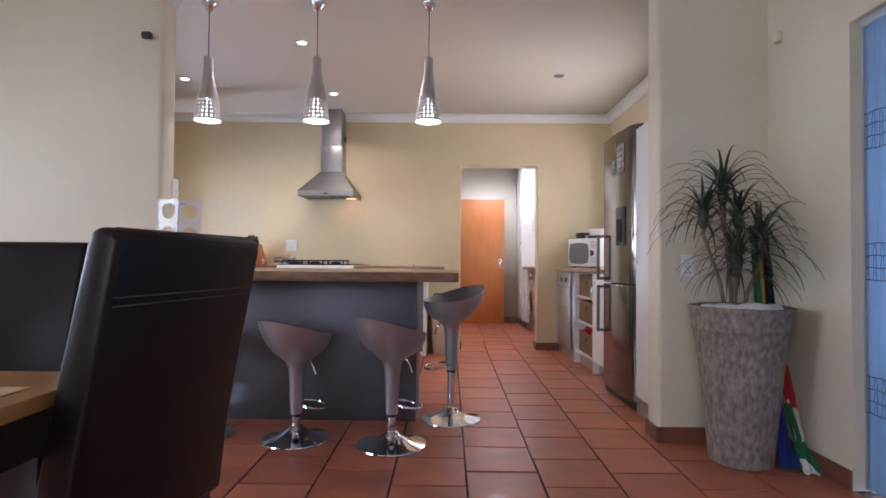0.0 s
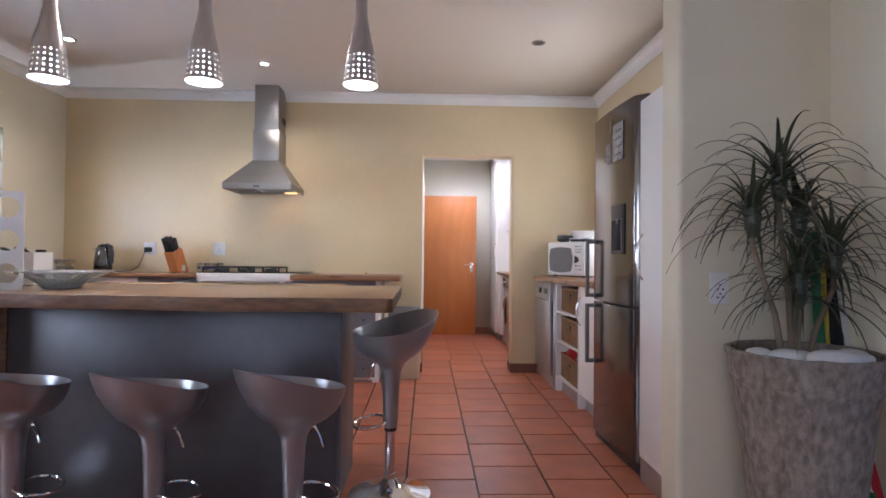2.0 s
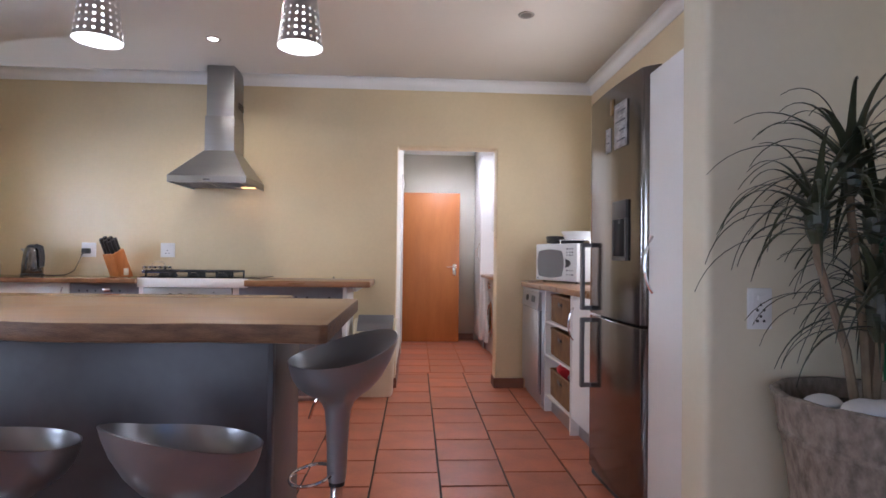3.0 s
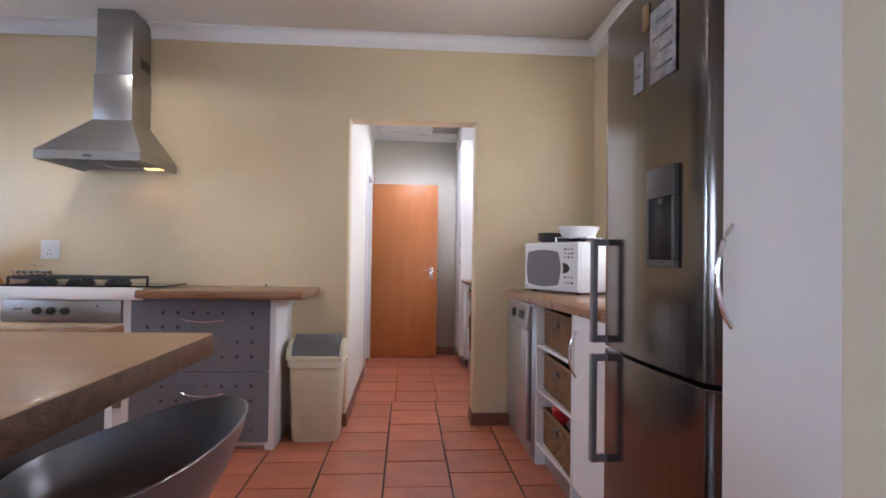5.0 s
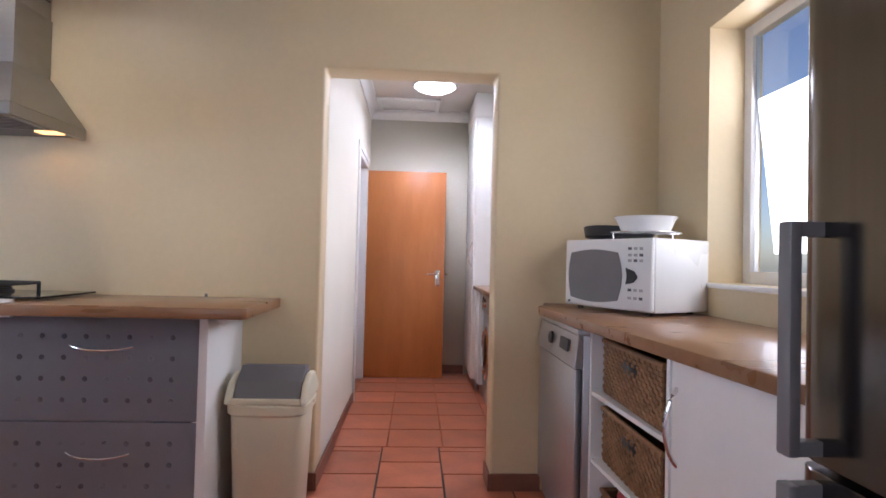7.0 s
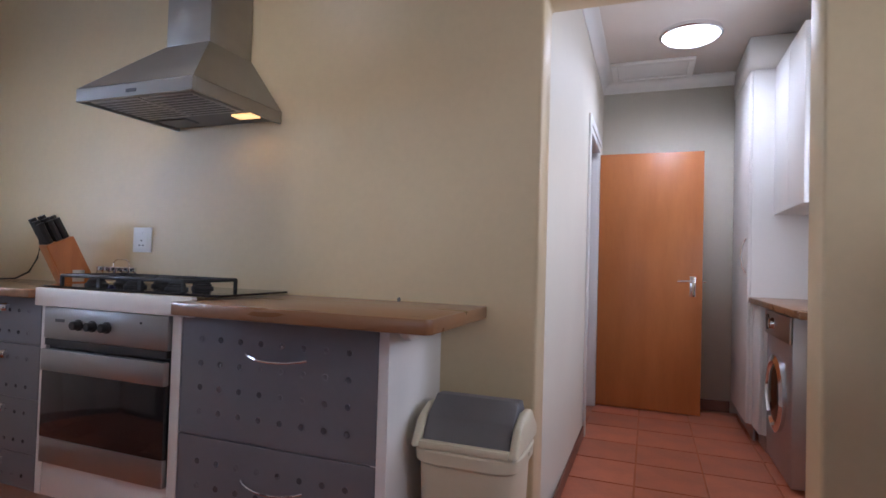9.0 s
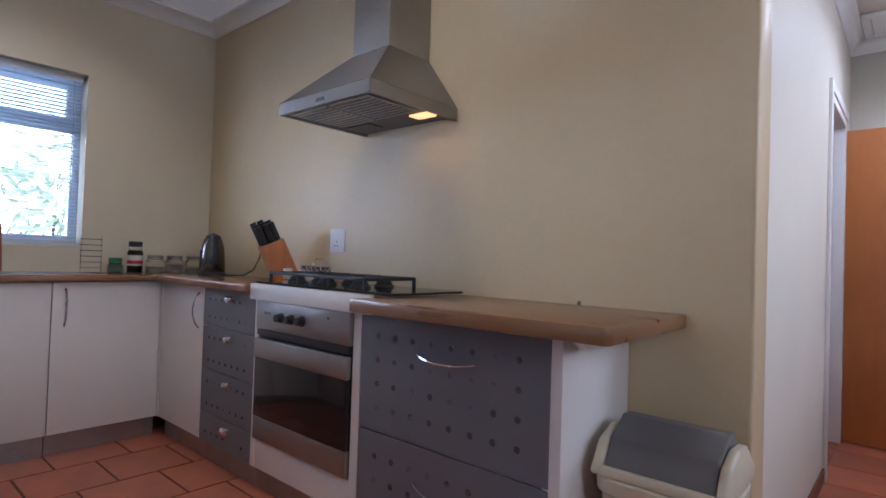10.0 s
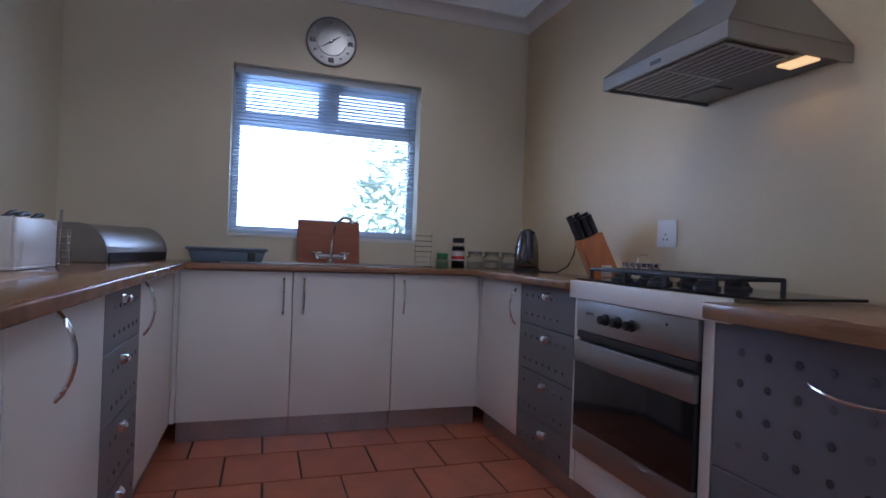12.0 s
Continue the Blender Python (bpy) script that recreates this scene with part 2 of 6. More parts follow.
# ---- mesh helpers ----
def add_box(bm, x0, y0, z0, x1, y1, z1):
    v = [bm.verts.new(p) for p in ((x0, y0, z0), (x1, y0, z0), (x1, y1, z0), (x0, y1, z0), (x0, y0, z1), (x1, y0, z1), (x1, y1, z1), (x0, y1, z1))]
    for f in ((3, 2, 1, 0), (4, 5, 6, 7), (0, 1, 5, 4), (1, 2, 6, 5), (2, 3, 7, 6), (3, 0, 4, 7)):
        bm.faces.new([v[i] for i in f])
    return v


def rbox(x0, y0, z0, x1, y1, z1, r=0.003, seg=2):
    bm = bmesh.new()
    add_box(bm, min(x0, x1), min(y0, y1), min(z0, z1), max(x0, x1), max(y0, y1), max(z0, z1))
    if r:
        bmesh.ops.bevel(bm, geom=bm.edges[:], offset=r, segments=seg, affect="EDGES", profile=0.5)
    return bm


def prism(points, lo, hi, axis="z", r=0.0, seg=2):
    """A polygon drawn out along an axis; points in the two other axes."""
    bm = bmesh.new()
    put = {"z": lambda a, b, c: (a, b, c), "y": lambda a, b, c: (a, c, b), "x": lambda a, b, c: (c, a, b)}[axis]
    low = [bm.verts.new(put(a, b, lo)) for a, b in points]
    high = [bm.verts.new(put(a, b, hi)) for a, b in points]
    n = len(points)
    bm.faces.new(low), bm.faces.new(high)
    for i in range(n):
        bm.faces.new((low[i], low[(i + 1) % n], high[(i + 1) % n], high[i]))
    bmesh.ops.recalc_face_normals(bm, faces=bm.faces[:])
    if r:
        bmesh.ops.bevel(bm, geom=bm.edges[:], offset=r, segments=seg, affect="EDGES", profile=0.5)
    return bm


def lathe(profile, n=32, at=(0, 0, 0), caps=True):
    """Rings of (radius, height)."""
    bm = bmesh.new()
    rings = []
    for rad, z in profile:
        rings.append([bm.verts.new((at[0] + rad * math.cos(2 * math.pi * i / n), at[1] + rad * math.sin(2 * math.pi * i / n), at[2] + z)) for i in range(n)])
    for a, b in zip(rings, rings[1:]):
        for i in range(n):
            bm.faces.new((a[i], a[(i + 1) % n], b[(i + 1) % n], b[i]))
    if caps:
        bm.faces.new(rings[0][::-1]), bm.faces.new(rings[-1])
    bmesh.ops.recalc_face_normals(bm, faces=bm.faces[:])
    return bm


def tube(points, rad, n=10, closed=False, taper=None):
    """A round bar along points."""
    bm = bmesh.new()
    P = [Vector(p) for p in points]
    rings = []
    k = len(P)
    for i, p in enumerate(P):
        a = P[(i - 1) % k] if closed or i else p
        b = P[(i + 1) % k] if closed or i < k - 1 else p
        d = (b - a).normalized()
        u = d.cross(Vector((0, 0, 1)) if abs(d.z) < 0.9 else Vector((1, 0, 0))).normalized()
        w = d.cross(u)
        rr = rad if taper is None else rad + (taper - rad) * i / (k - 1)
        rings.append([bm.verts.new(p + rr * (u * math.cos(2 * math.pi * j / n) + w * math.sin(2 * math.pi * j / n))) for j in range(n)])
    for i in range(k if closed else k - 1):
        a, b = rings[i], rings[(i + 1) % k]
        for j in range(n):
            bm.faces.new((a[j], a[(j + 1) % n], b[(j + 1) % n], b[j]))
    if not closed:
        bm.faces.new(rings[0][::-1]), bm.faces.new(rings[-1])
    bmesh.ops.recalc_face_normals(bm, faces=bm.faces[:])
    return bm


def join(*parts):
    """Several bmeshes as one."""
    out = bmesh.new()
    for b in parts:
        me = bpy.data.meshes.new("tmp")
        b.to_mesh(me)
        out.from_mesh(me)
        bpy.data.meshes.remove(me)
        b.free()
    return out


def mesh_ob(name, bm, material, smooth=True, shift=None, angle=35):
    if shift is not None:
        bmesh.ops.translate(bm, verts=bm.verts[:], vec=shift)
    me = bpy.data.meshes.new(name)
    if smooth:
        for f in bm.faces:
            f.smooth = True
        for e in bm.edges:
            if len(e.link_faces) == 2 and e.calc_face_angle(0) > radians(angle):
                e.smooth = False
    bm.to_mesh(me)
    bm.free()
    me.materials.append(material)
    return new(name, me)


def thing(name, loc, label, category, group="", kind=""):
    e = new(name)
    e.empty_display_size = 0.05
    e.location = loc
    return tagged(e, label, category, group, kind)


def part(name, bm, material, parent, label="", smooth=True, world=True):
    """A mesh under a thing or under a part; world: its numbers are in the world, not in the thing."""
    root = parent.parent or parent
    ob = mesh_ob(name, bm, material, smooth, -root.location if world else None)
    ob.parent = parent
    return tagged(ob, label)


def solo(name, bm, material, label="", category="", group="", kind="", smooth=True, origin=None):
    ob = mesh_ob(name, bm, material, smooth, -Vector(origin) if origin else None)
    if origin:
        ob.location = origin
    return tagged(ob, label, category, group, kind)


def structure(name, bm, material, label, category, smooth=True):
    return solo(name, bm, material, label, category, kind="structure", smooth=smooth)


# ---- setting ----
CEIL = 2.605
floor = structure("floor", rbox(-4.0, -2.6, -0.12, 3.2, 7.79, -0.007, 0), M_GROUT, "red terracotta floor tiles in dark grout", "floor")
floor_hall = structure("floor_hall", rbox(-0.6, 7.79, -0.12, 2.7, 10.1, -0.007, 0), M_GROUT_PALE, "terracotta tiles in pale grout in the hall", "floor")
structure("ceiling", rbox(-4.0, -2.6, CEIL, 2.7, 7.36, CEIL + 0.12, 0), M_CEILING, "plain off-white plastered ceiling", "ceiling")
structure("ceiling_hall", rbox(-0.6, 7.36, CEIL - 0.03, 2.7, 10.1, CEIL + 0.12, 0), M_CEILING, "plain ceiling of the hall", "ceiling")
# kitchen's end wall with the way through to the hall
structure("wall_back", prism([(-2.8, 0), (0.708, 0), (0.708, 2.04), (1.556, 2.04), (1.556, 0), (2.62, 0), (2.62, CEIL), (-2.8, CEIL)], 7.18, 7.35, "y", 0.014, 3), M_YELLOW, "pale yellow plastered wall with rounded opening", "wall")


def pierced(lo, hi, a0, a1, z0, z1, a_lo, a_hi, top=CEIL):
    """A wall along y between lo and hi in x, with one opening."""
    b = [rbox(lo, a0, 0, hi, a_lo, top, 0), rbox(lo, a_hi, 0, hi, a1, top, 0)]
    if z0 > 0:
        b.append(rbox(lo, a_lo, 0, hi, a_hi, z0, 0))
    b.append(rbox(lo, a_lo, z1, hi, a_hi, top, 0))
    return join(*b)


WX = -2.60
structure("wall_sink", pierced(WX - 0.2, WX, 4.46, 7.18, 1.08, 2.065, 5.305, 6.435), M_PLASTER, "cream plastered wall with a window", "wall")
structure("wall_side", pierced(2.37, 2.60, 4.30, 7.18, 1.05, 2.11, 5.5, 6.715), M_YELLOW, "pale yellow plastered wall with a window", "wall")
structure("wall_pier", rbox(1.725, 4.14, 0, 2.60, 4.30, CEIL, 0.025, 4), M_PLASTER, "cream plastered pier with rounded corner", "wall")
structure("wall_dining_side", pierced(2.33, 2.52, -2.4, 4.14, 0, 2.04, 0.9, 3.53), M_PLASTER, "cream plastered wall with a wide glazed opening", "wall")
structure("wall_pillar", rbox(-3.9, 4.30, 0, -1.11, 4.46, CEIL, 0.03, 4), M_PLASTER, "cream plastered wall end with rounded corner", "wall")
structure("wall_dining_far", pierced(-4.0, -3.8, -2.4, 4.30, 0.95, 2.05, 1.25, 3.15), M_PLASTER, "cream wall of the dining room with a window", "wall")
structure("wall_behind", join(rbox(-4.0, -2.6, 0, -3.0, -2.4, CEIL, 0), rbox(0.6, -2.6, 0, 2.66, -2.4, CEIL, 0), rbox(-3.0, -2.6, 2.2, 0.6, -2.4, CEIL, 0)), M_PLASTER, "plain cream wall with patio opening", "wall")
# hall
structure("wall_hall_left", join(rbox(0.55, 7.352, 0, 0.70, 8.86, CEIL - 0.03, 0), rbox(0.55, 9.66, 0, 0.70, 9.9, CEIL - 0.03, 0), rbox(0.55, 8.86, 2.0, 0.70, 9.66, CEIL - 0.03, 0)), M_HALL, "pale plastered hall wall with a doorway", "wall")
structure("wall_hall_end", rbox(-0.5, 9.9, 0, 2.6, 10.05, CEIL - 0.03, 0), M_HALL, "pale plastered end wall of the hall", "wall")
structure("wall_hall_right", pierced(2.30, 2.45, 7.352, 9.9, 1.1, 2.1, 7.55, 8.45, CEIL - 0.03), M_HALL, "pale plastered hall wall with a window", "wall")
structure("wall_side_room", join(rbox(-0.5, 8.6, 0, -0.4, 9.9, 2.6, 0), rbox(-0.4, 8.6, 0, 0.55, 8.7, 2.6, 0)), M_HALL, "plain wall of the room beside the hall", "wall")


def cornice(name, x0, y0, x1, y1, nx, ny, z=CEIL, drop=0.085, out=0.075):
    """A cove along a wall; (nx, ny) points into the room."""
    prof = [(0, 0), (0, -drop), (0.008, -drop), (0.012, -drop + 0.018)]
    for i in range(6):
        a = i / 5 * math.pi / 2
        prof.append((0.012 + (out - 0.03) * (1 - math.cos(a)), -drop + 0.018 + (drop - 0.030) * math.sin(a)))
    prof += [(out, -0.012), (out, 0)]
    bm = bmesh.new()
    ends = []
    for x, y in ((x0, y0), (x1, y1)):
        ends.append([bm.verts.new((x + nx * (o + 0.001), y + ny * (o + 0.001), z + d - 0.001)) for o, d in prof])
    n = len(prof)
    for i in range(n):
        bm.faces.new((ends[0][i], ends[0][(i + 1) % n], ends[1][(i + 1) % n], ends[1][i]))
    bm.faces.new(ends[0]), bm.faces.new(ends[1])
    bmesh.ops.recalc_face_normals(bm, faces=bm.faces[:])
    return structure(name, bm, M_CORNICE, "white coved plaster cornice", "cornice")


cornice("trim_cornice_back", WX, 7.18, 2.37, 7.18, 0, -1)
cornice("trim_cornice_sink", WX, 4.57, WX, 7.18, 1, 0)
cornice("trim_cornice_side", 2.37, 4.31, 2.37, 7.18, -1, 0)
cornice("trim_cornice_pier", 1.65, 4.14, 2.33, 4.14, 0, -1)
cornice("trim_cornice_pier_end", 1.725, 4.065, 1.725, 4.30, -1, 0)
cornice("trim_cornice_pillar", -3.8, 4.30, -1.035, 4.30, 0, -1)
cornice("trim_cornice_pillar_end", -1.11, 4.225, -1.11, 4.46, 1, 0)
cornice("trim_cornice_dining", 2.33, -2.4, 2.33, 4.14, -1, 0)
cornice("trim_cornice_hall_left", 0.70, 7.36, 0.70, 9.9, 1, 0, CEIL - 0.03)
cornice("trim_cornice_hall_end", 0.70, 9.9, 2.3, 9.9, 0, -1, CEIL - 0.03)


def skirting(name, x0, y0, x1, y1, h=0.085, t=0.012):
    """A band of skirting tile on a wall's foot, from corner to corner of its box."""
    return structure(name, rbox(x0, y0, 0.001, x1, y1, h, 0.002, 1), M_SKIRT, "dark red-brown tiled skirting", "skirting")


skirting("baseboard_jamb_left", 0.640, 7.168, 0.708, 7.1795)
skirting("baseboard_jamb_left_reveal", 0.7085, 7.168, 0.720, 7.80)
skirting("baseboard_jamb_right_reveal", 1.544, 7.168, 1.5555, 7.35)
skirting("baseboard_jamb_right", 1.556, 7.168, 1.80, 7.1795)
skirting("baseboard_pier", 1.713, 4.128, 2.33, 4.1395)
skirting("baseboard_pier_end", 1.713, 4.14, 1.7245, 4.30)
skirting("baseboard_dining", 2.318, 3.53, 2.3295, 4.128)
skirting("baseboard_pillar", -3.8, 4.288, -1.098, 4.2995)
skirting("baseboard_pillar_end", -1.1095, 4.30, -1.098, 4.45)
skirting("baseboard_hall_left", 0.7005, 7.80, 0.711, 8.80, 0.07)
skirting("baseboard_hall_end", 0.72, 9.888, 1.66, 9.8995)

# ---- kitchen units ----
FY = 6.740          # fronts of the run on the end wall
SX = -2.215         # fronts of the sink run
LY = 5.095          # fronts of the run behind the bar
KICK = 0.11


def bow_handle(parent, a, b, out, rad=0.006, label="bowed chrome handle"):
    """A bowed bar from a to b, swelling along out."""
    a, b, out = Vector(a), Vector(b), Vector(out)
    pts = []
    for i in range(13):
        s = i / 12
        pts.append(a.lerp(b, s) + out * (math.sin(math.pi * s) ** 0.7))
    return part("handle", tube(pts, rad, 8), M_CHROME, parent, label)


def cup_knob(parent, c, d):
    """A half-round cup pull at c that stands out along d."""
    c, d = Vector(c), Vector(d)
    bm = bmesh.new()
    side = Vector((0, 0, 1)).cross(d).normalized()
    rows = []
    for i in range(9):
        a = math.pi * i / 8
        rows.append([bm.verts.new(c + side * (0.028 * math.cos(a)) + d * (0.024 * math.sin(b) * math.sin(a) ** 0.6) + Vector((0, 0, 0.017 * math.cos(b)))) for b in [math.pi * j / 6 * 0.75 for j in range(7)]])
    for r0, r1 in zip(rows, rows[1:]):
        for j in range(6):
            bm.faces.new((r0[j], r0[j + 1], r1[j + 1], r1[j]))
    bmesh.ops.recalc_face_normals(bm, faces=bm.faces[:])
    bmesh.ops.solidify(bm, geom=bm.faces[:], thickness=0.003)
    return part("handle", bm, M_CHROME, parent, "chrome cup pull")


def dimpled(name, parent, x0, x1, z0, z1, y, face, cols, rows_z, mat_=None, rad=0.0105):
    """A grey drawer front in the plane y, with round dimples pressed into its face; face is -1 or 1 along y."""
    mat_ = mat_ or M_GREY
    front = part(name, rbox(x0, y, z0, x1, y - face * 0.018, z1, 0.0015, 1), mat_, parent)
    front.data.materials.append(M_GREY)
    for cx in cols:
        for cz in rows_z:
            bm = bmesh.new()
            rings = []
            for rr, dd in ((rad, 0.0006), (rad * 0.9, 0.0022), (rad * 0.72, 0.0016), (rad * 0.35, 0.0009)):
                rings.append([bm.verts.new((cx + rr * math.cos(2 * math.pi * i / 12), y + face * dd, cz + rr * math.sin(2 * math.pi * i / 12))) for i in range(12)])
            for r0, r1 in zip(rings, rings[1:]):
                for i in range(12):
                    bm.faces.new((r0[i], r0[(i + 1) % 12], r1[(i + 1) % 12], r1[i]))
            bm.faces.new(rings[-1])
            bmesh.ops.recalc_face_normals(bm, faces=bm.faces[:])
            part("dimple", bm, M_DIMPLE, front)
    return front


# darker than the door grey: the shade inside the dents, put into the colour
M_DIMPLE = mat("dimple_shaded_metal", (0.142, 0.142, 0.162), 0.26, metal=0.5, vary=0.05, scale=5, fine=60, bump=0.0)


def kickplate(bm_box, parent):
    return part("kick_plate", bm_box, M_KICK, parent, "embossed metal kick plate")


# run on the end wall: corner door, drawer stack, oven housing, wide drawers
u = thing("base_cabinet", (-1.945, 7.0, 0), "white base cabinet with one bow-handled door", "cabinet")
part("carcass", rbox(-2.2, FY + 0.02, KICK, -1.692, 7.175, 0.88, 0.001, 1), M_WHITE, u)
d = part("door", rbox(-2.196, FY, KICK + 0.002, -1.694, FY + 0.018, 0.878, 0.002), M_WHITE, u)
bow_handle(d, (-1.74, FY, 0.845), (-1.74, FY, 0.665), (0, -0.035, 0))
kickplate(rbox(-2.2, FY + 0.04, 0.001, -1.692, FY + 0.052, KICK, 0), u)

u = thing("drawer_unit", (-1.44, 7.0, 0), "narrow grey drawer unit with four dimpled drawers", "cabinet")
part("carcass", rbox(-1.690, FY + 0.02, KICK, -1.192, 7.175, 0.88, 0.001, 1), M_WHITE, u)
for z0, z1 in ((0.690, 0.878), (0.472, 0.686), (0.256, 0.468), (0.113, 0.252)):
    zs = [z0 + 0.045, z1 - 0.055] if z1 - z0 > 0.15 else [z0 + 0.05]
    d = dimpled("drawer", u, -1.688, -1.194, z0, z1, FY, -1, [-1.62 + 0.0585 * i for i in range(7)], zs, rad=0.008)
    cup_knob(d, (-1.42, FY, z1 - 0.045), (0, -1, 0))
kickplate(rbox(-1.690, FY + 0.04, 0.001, -1.192, FY + 0.052, KICK, 0), u)

u = thing("oven_housing", (-0.83, 7.0, 0), "white housing panel round the built-in oven", "cabinet")
part("top_panel", rbox(-1.19, FY - 0.03, 0.855, -0.388, FY - 0.008, 0.924, 0.002), M_WHITE, u)
part("carcass", join(rbox(-1.19, FY, KICK, -1.156, 7.175, 0.853, 0.001, 1), rbox(-0.503, FY, KICK, -0.460, 7.175, 0.853, 0.001, 1), rbox(-1.156, FY + 0.4, KICK, -0.503, 7.175, 0.853, 0)), M_WHITE, u)
part("bottom_panel", rbox(-1.155, FY + 0.002, KICK, -0.505, FY + 0.02, 0.240, 0.002), M_WHITE, u)
kickplate(rbox(-1.19, FY + 0.04, 0.001, -0.460, FY + 0.052, KICK, 0), u)

u = thing("oven", (-0.83, 6.9, 0.243), "stainless steel built-in oven with black glass door", "oven")
OY = FY - 0.012
part("body", rbox(-1.150, OY + 0.02, 0.245, -0.508, 7.13, 0.850, 0.002), M_BLACK, u)
cp = part("control_panel", rbox(-1.152, OY - 0.004, 0.728, -0.506, OY + 0.018, 0.852, 0.004), M_STEEL, u)
for kx in (-0.955, -0.880, -0.805):
    k = part("knob", lathe([(0.022, 0), (0.022, 0.006), (0.0175, 0.008), (0.0165, 0.028), (0.013, 0.031)], 20), M_BLACK, cp, "round black knob", world=False)
    k.matrix_basis = pose(kx + 0.83, OY - 0.004 - 6.9, 0.790 - 0.243, 90)
part("badge", rbox(-1.085, OY - 0.006, 0.795, -1.035, OY - 0.0035, 0.807, 0), M_DGREY, cp)
part("indicator", rbox(-0.640, OY - 0.006, 0.815, -0.630, OY - 0.0035, 0.823, 0), M_BLACK, cp)
part("vent_slot", rbox(-1.148, OY - 0.001, 0.700, -0.510, OY + 0.018, 0.726, 0.001, 1), M_BLACK, u)
dr = part("door", rbox(-1.150, OY - 0.006, 0.345, -0.508, OY + 0.016, 0.604, 0.002), M_BLACKGLASS, u, "black oven glass")
part("handle", rbox(-1.150, OY - 0.014, 0.604, -0.508, OY + 0.012, 0.688, 0.004, 2), M_STEEL, dr, "broad steel door rail")
part("lower_trim", rbox(-1.150, OY - 0.005, 0.246, -0.508, OY + 0.016, 0.343, 0.003), M_STEEL, u)

u = thing("wide_drawer_unit", (-0.07, 7.0, 0), "wide grey drawer unit with two dimpled drawers and white side", "cabinet")
part("carcass", rbox(-0.458, FY + 0.02, 0.02, 0.296, 7.175, 0.866, 0.001, 1), M_WHITE, u)
part("side_panel", rbox(0.298, FY + 0.001, 0.0, 0.352, 7.177, 0.866, 0.0015, 1), M_WHITE, u)
cols = [-0.365 + 0.0833 * i for i in range(8)]
for z0, z1, top in ((0.452, 0.866, 0.783), (0.045, 0.448, 0.365)):
    d = dimpled("drawer", u, -0.455, 0.318, z0, z1, FY - 0.002, -1, cols, [top - 0.083 * i for i in range(4)])
    bow_handle(d, (-0.175, FY - 0.002, z1 - 0.118), (0.063, FY - 0.002, z1 - 0.122), (0, -0.034, -0.012), 0.0045, "slim bowed chrome bar")
part("kick_plate", rbox(-0.458, FY + 0.03, 0.001, 0.29, FY + 0.042, 0.045, 0), M_KICK, u)

# worktops
solo("worktop", prism([(-0.385, 6.617), (0.520, 6.612), (0.534, 6.63), (0.527, 7.176), (-0.385, 7.176)], 0.872, 0.916, "z", 0.006, 2), M_WOOD, "brown wooden worktop beside the hob", "worktop", origin=(0.07, 6.9, 0.872))
solo("shelf_bracket", prism([(6.68, 0.871), (6.74, 0.835), (7.17, 0.835), (7.17, 0.871)], 0.40, 0.424, "x", 0.002, 1), M_WHITE, "white bracket under the overhanging worktop", "bracket", origin=(0.41, 6.92, 0.86))
solo("worktop_peg", lathe([(0.007, 0), (0.007, 0.012), (0.003, 0.016)], 12, (0.19, 7.14, 0.9165)), M_GREYPL, "small grey peg on the worktop", "peg", origin=(0.19, 7.14, 0.9165))
wt = prism([(-2.598, 4.462), (-1.106, 4.462), (-1.106, 4.955), (0.30, 4.955), (0.30, 5.150), (-2.16, 5.150), (-2.18, 5.17), (-2.18, 6.665), (-2.16, 6.685), (-1.192, 6.685), (-1.192, 7.176), (-2.598, 7.176)], 0.882, 0.917, "z", 0.007, 3)
solo("laminate_worktop", wt, M_LAMINATE, "wood-look laminate worktop round three sides", "worktop", origin=(-2.2, 5.9, 0.882))

# sink run
doors = (5.118, 5.665, 6.213, 6.735)
for i in range(3):
    a, b = doors[i] + 0.002, doors[i + 1] - 0.002
    u = thing("base_cabinet", (-2.4, (a + b) / 2, 0), "white base cabinet under the sink window", "cabinet", "sink cabinets")
    part("carcass", rbox(-2.597, a, KICK, SX - 0.02, b, 0.88, 0.001, 1), M_WHITE, u)
    d = part("door", rbox(SX - 0.018, a, KICK + 0.002, SX, b, 0.878, 0.002), M_WHITE, u)
    hy = (b - 0.045, a + 0.055, a + 0.055)[i]
    bow_handle(d, (SX, hy, 0.845), (SX, hy, 0.655), (0.03, 0, 0))
    kp = kickplate(rbox(SX - 0.052, a, 0.001, SX - 0.04, b, KICK, 0), u)
    if i < 2:
        for j in range(16):
            for k in range(3):
                yy, zz = a + 0.03 + j * 0.031, 0.022 + k * 0.03
                s = 1 if (j + k) % 2 else -1
                part("tread", prism([(yy - 0.010, zz - s * 0.008), (yy, zz - s * 0.002), (yy + 0.010, zz + s * 0.008), (yy, zz + s * 0.002)], SX - 0.040, SX - 0.0375, "x"), M_CHROME, kp)

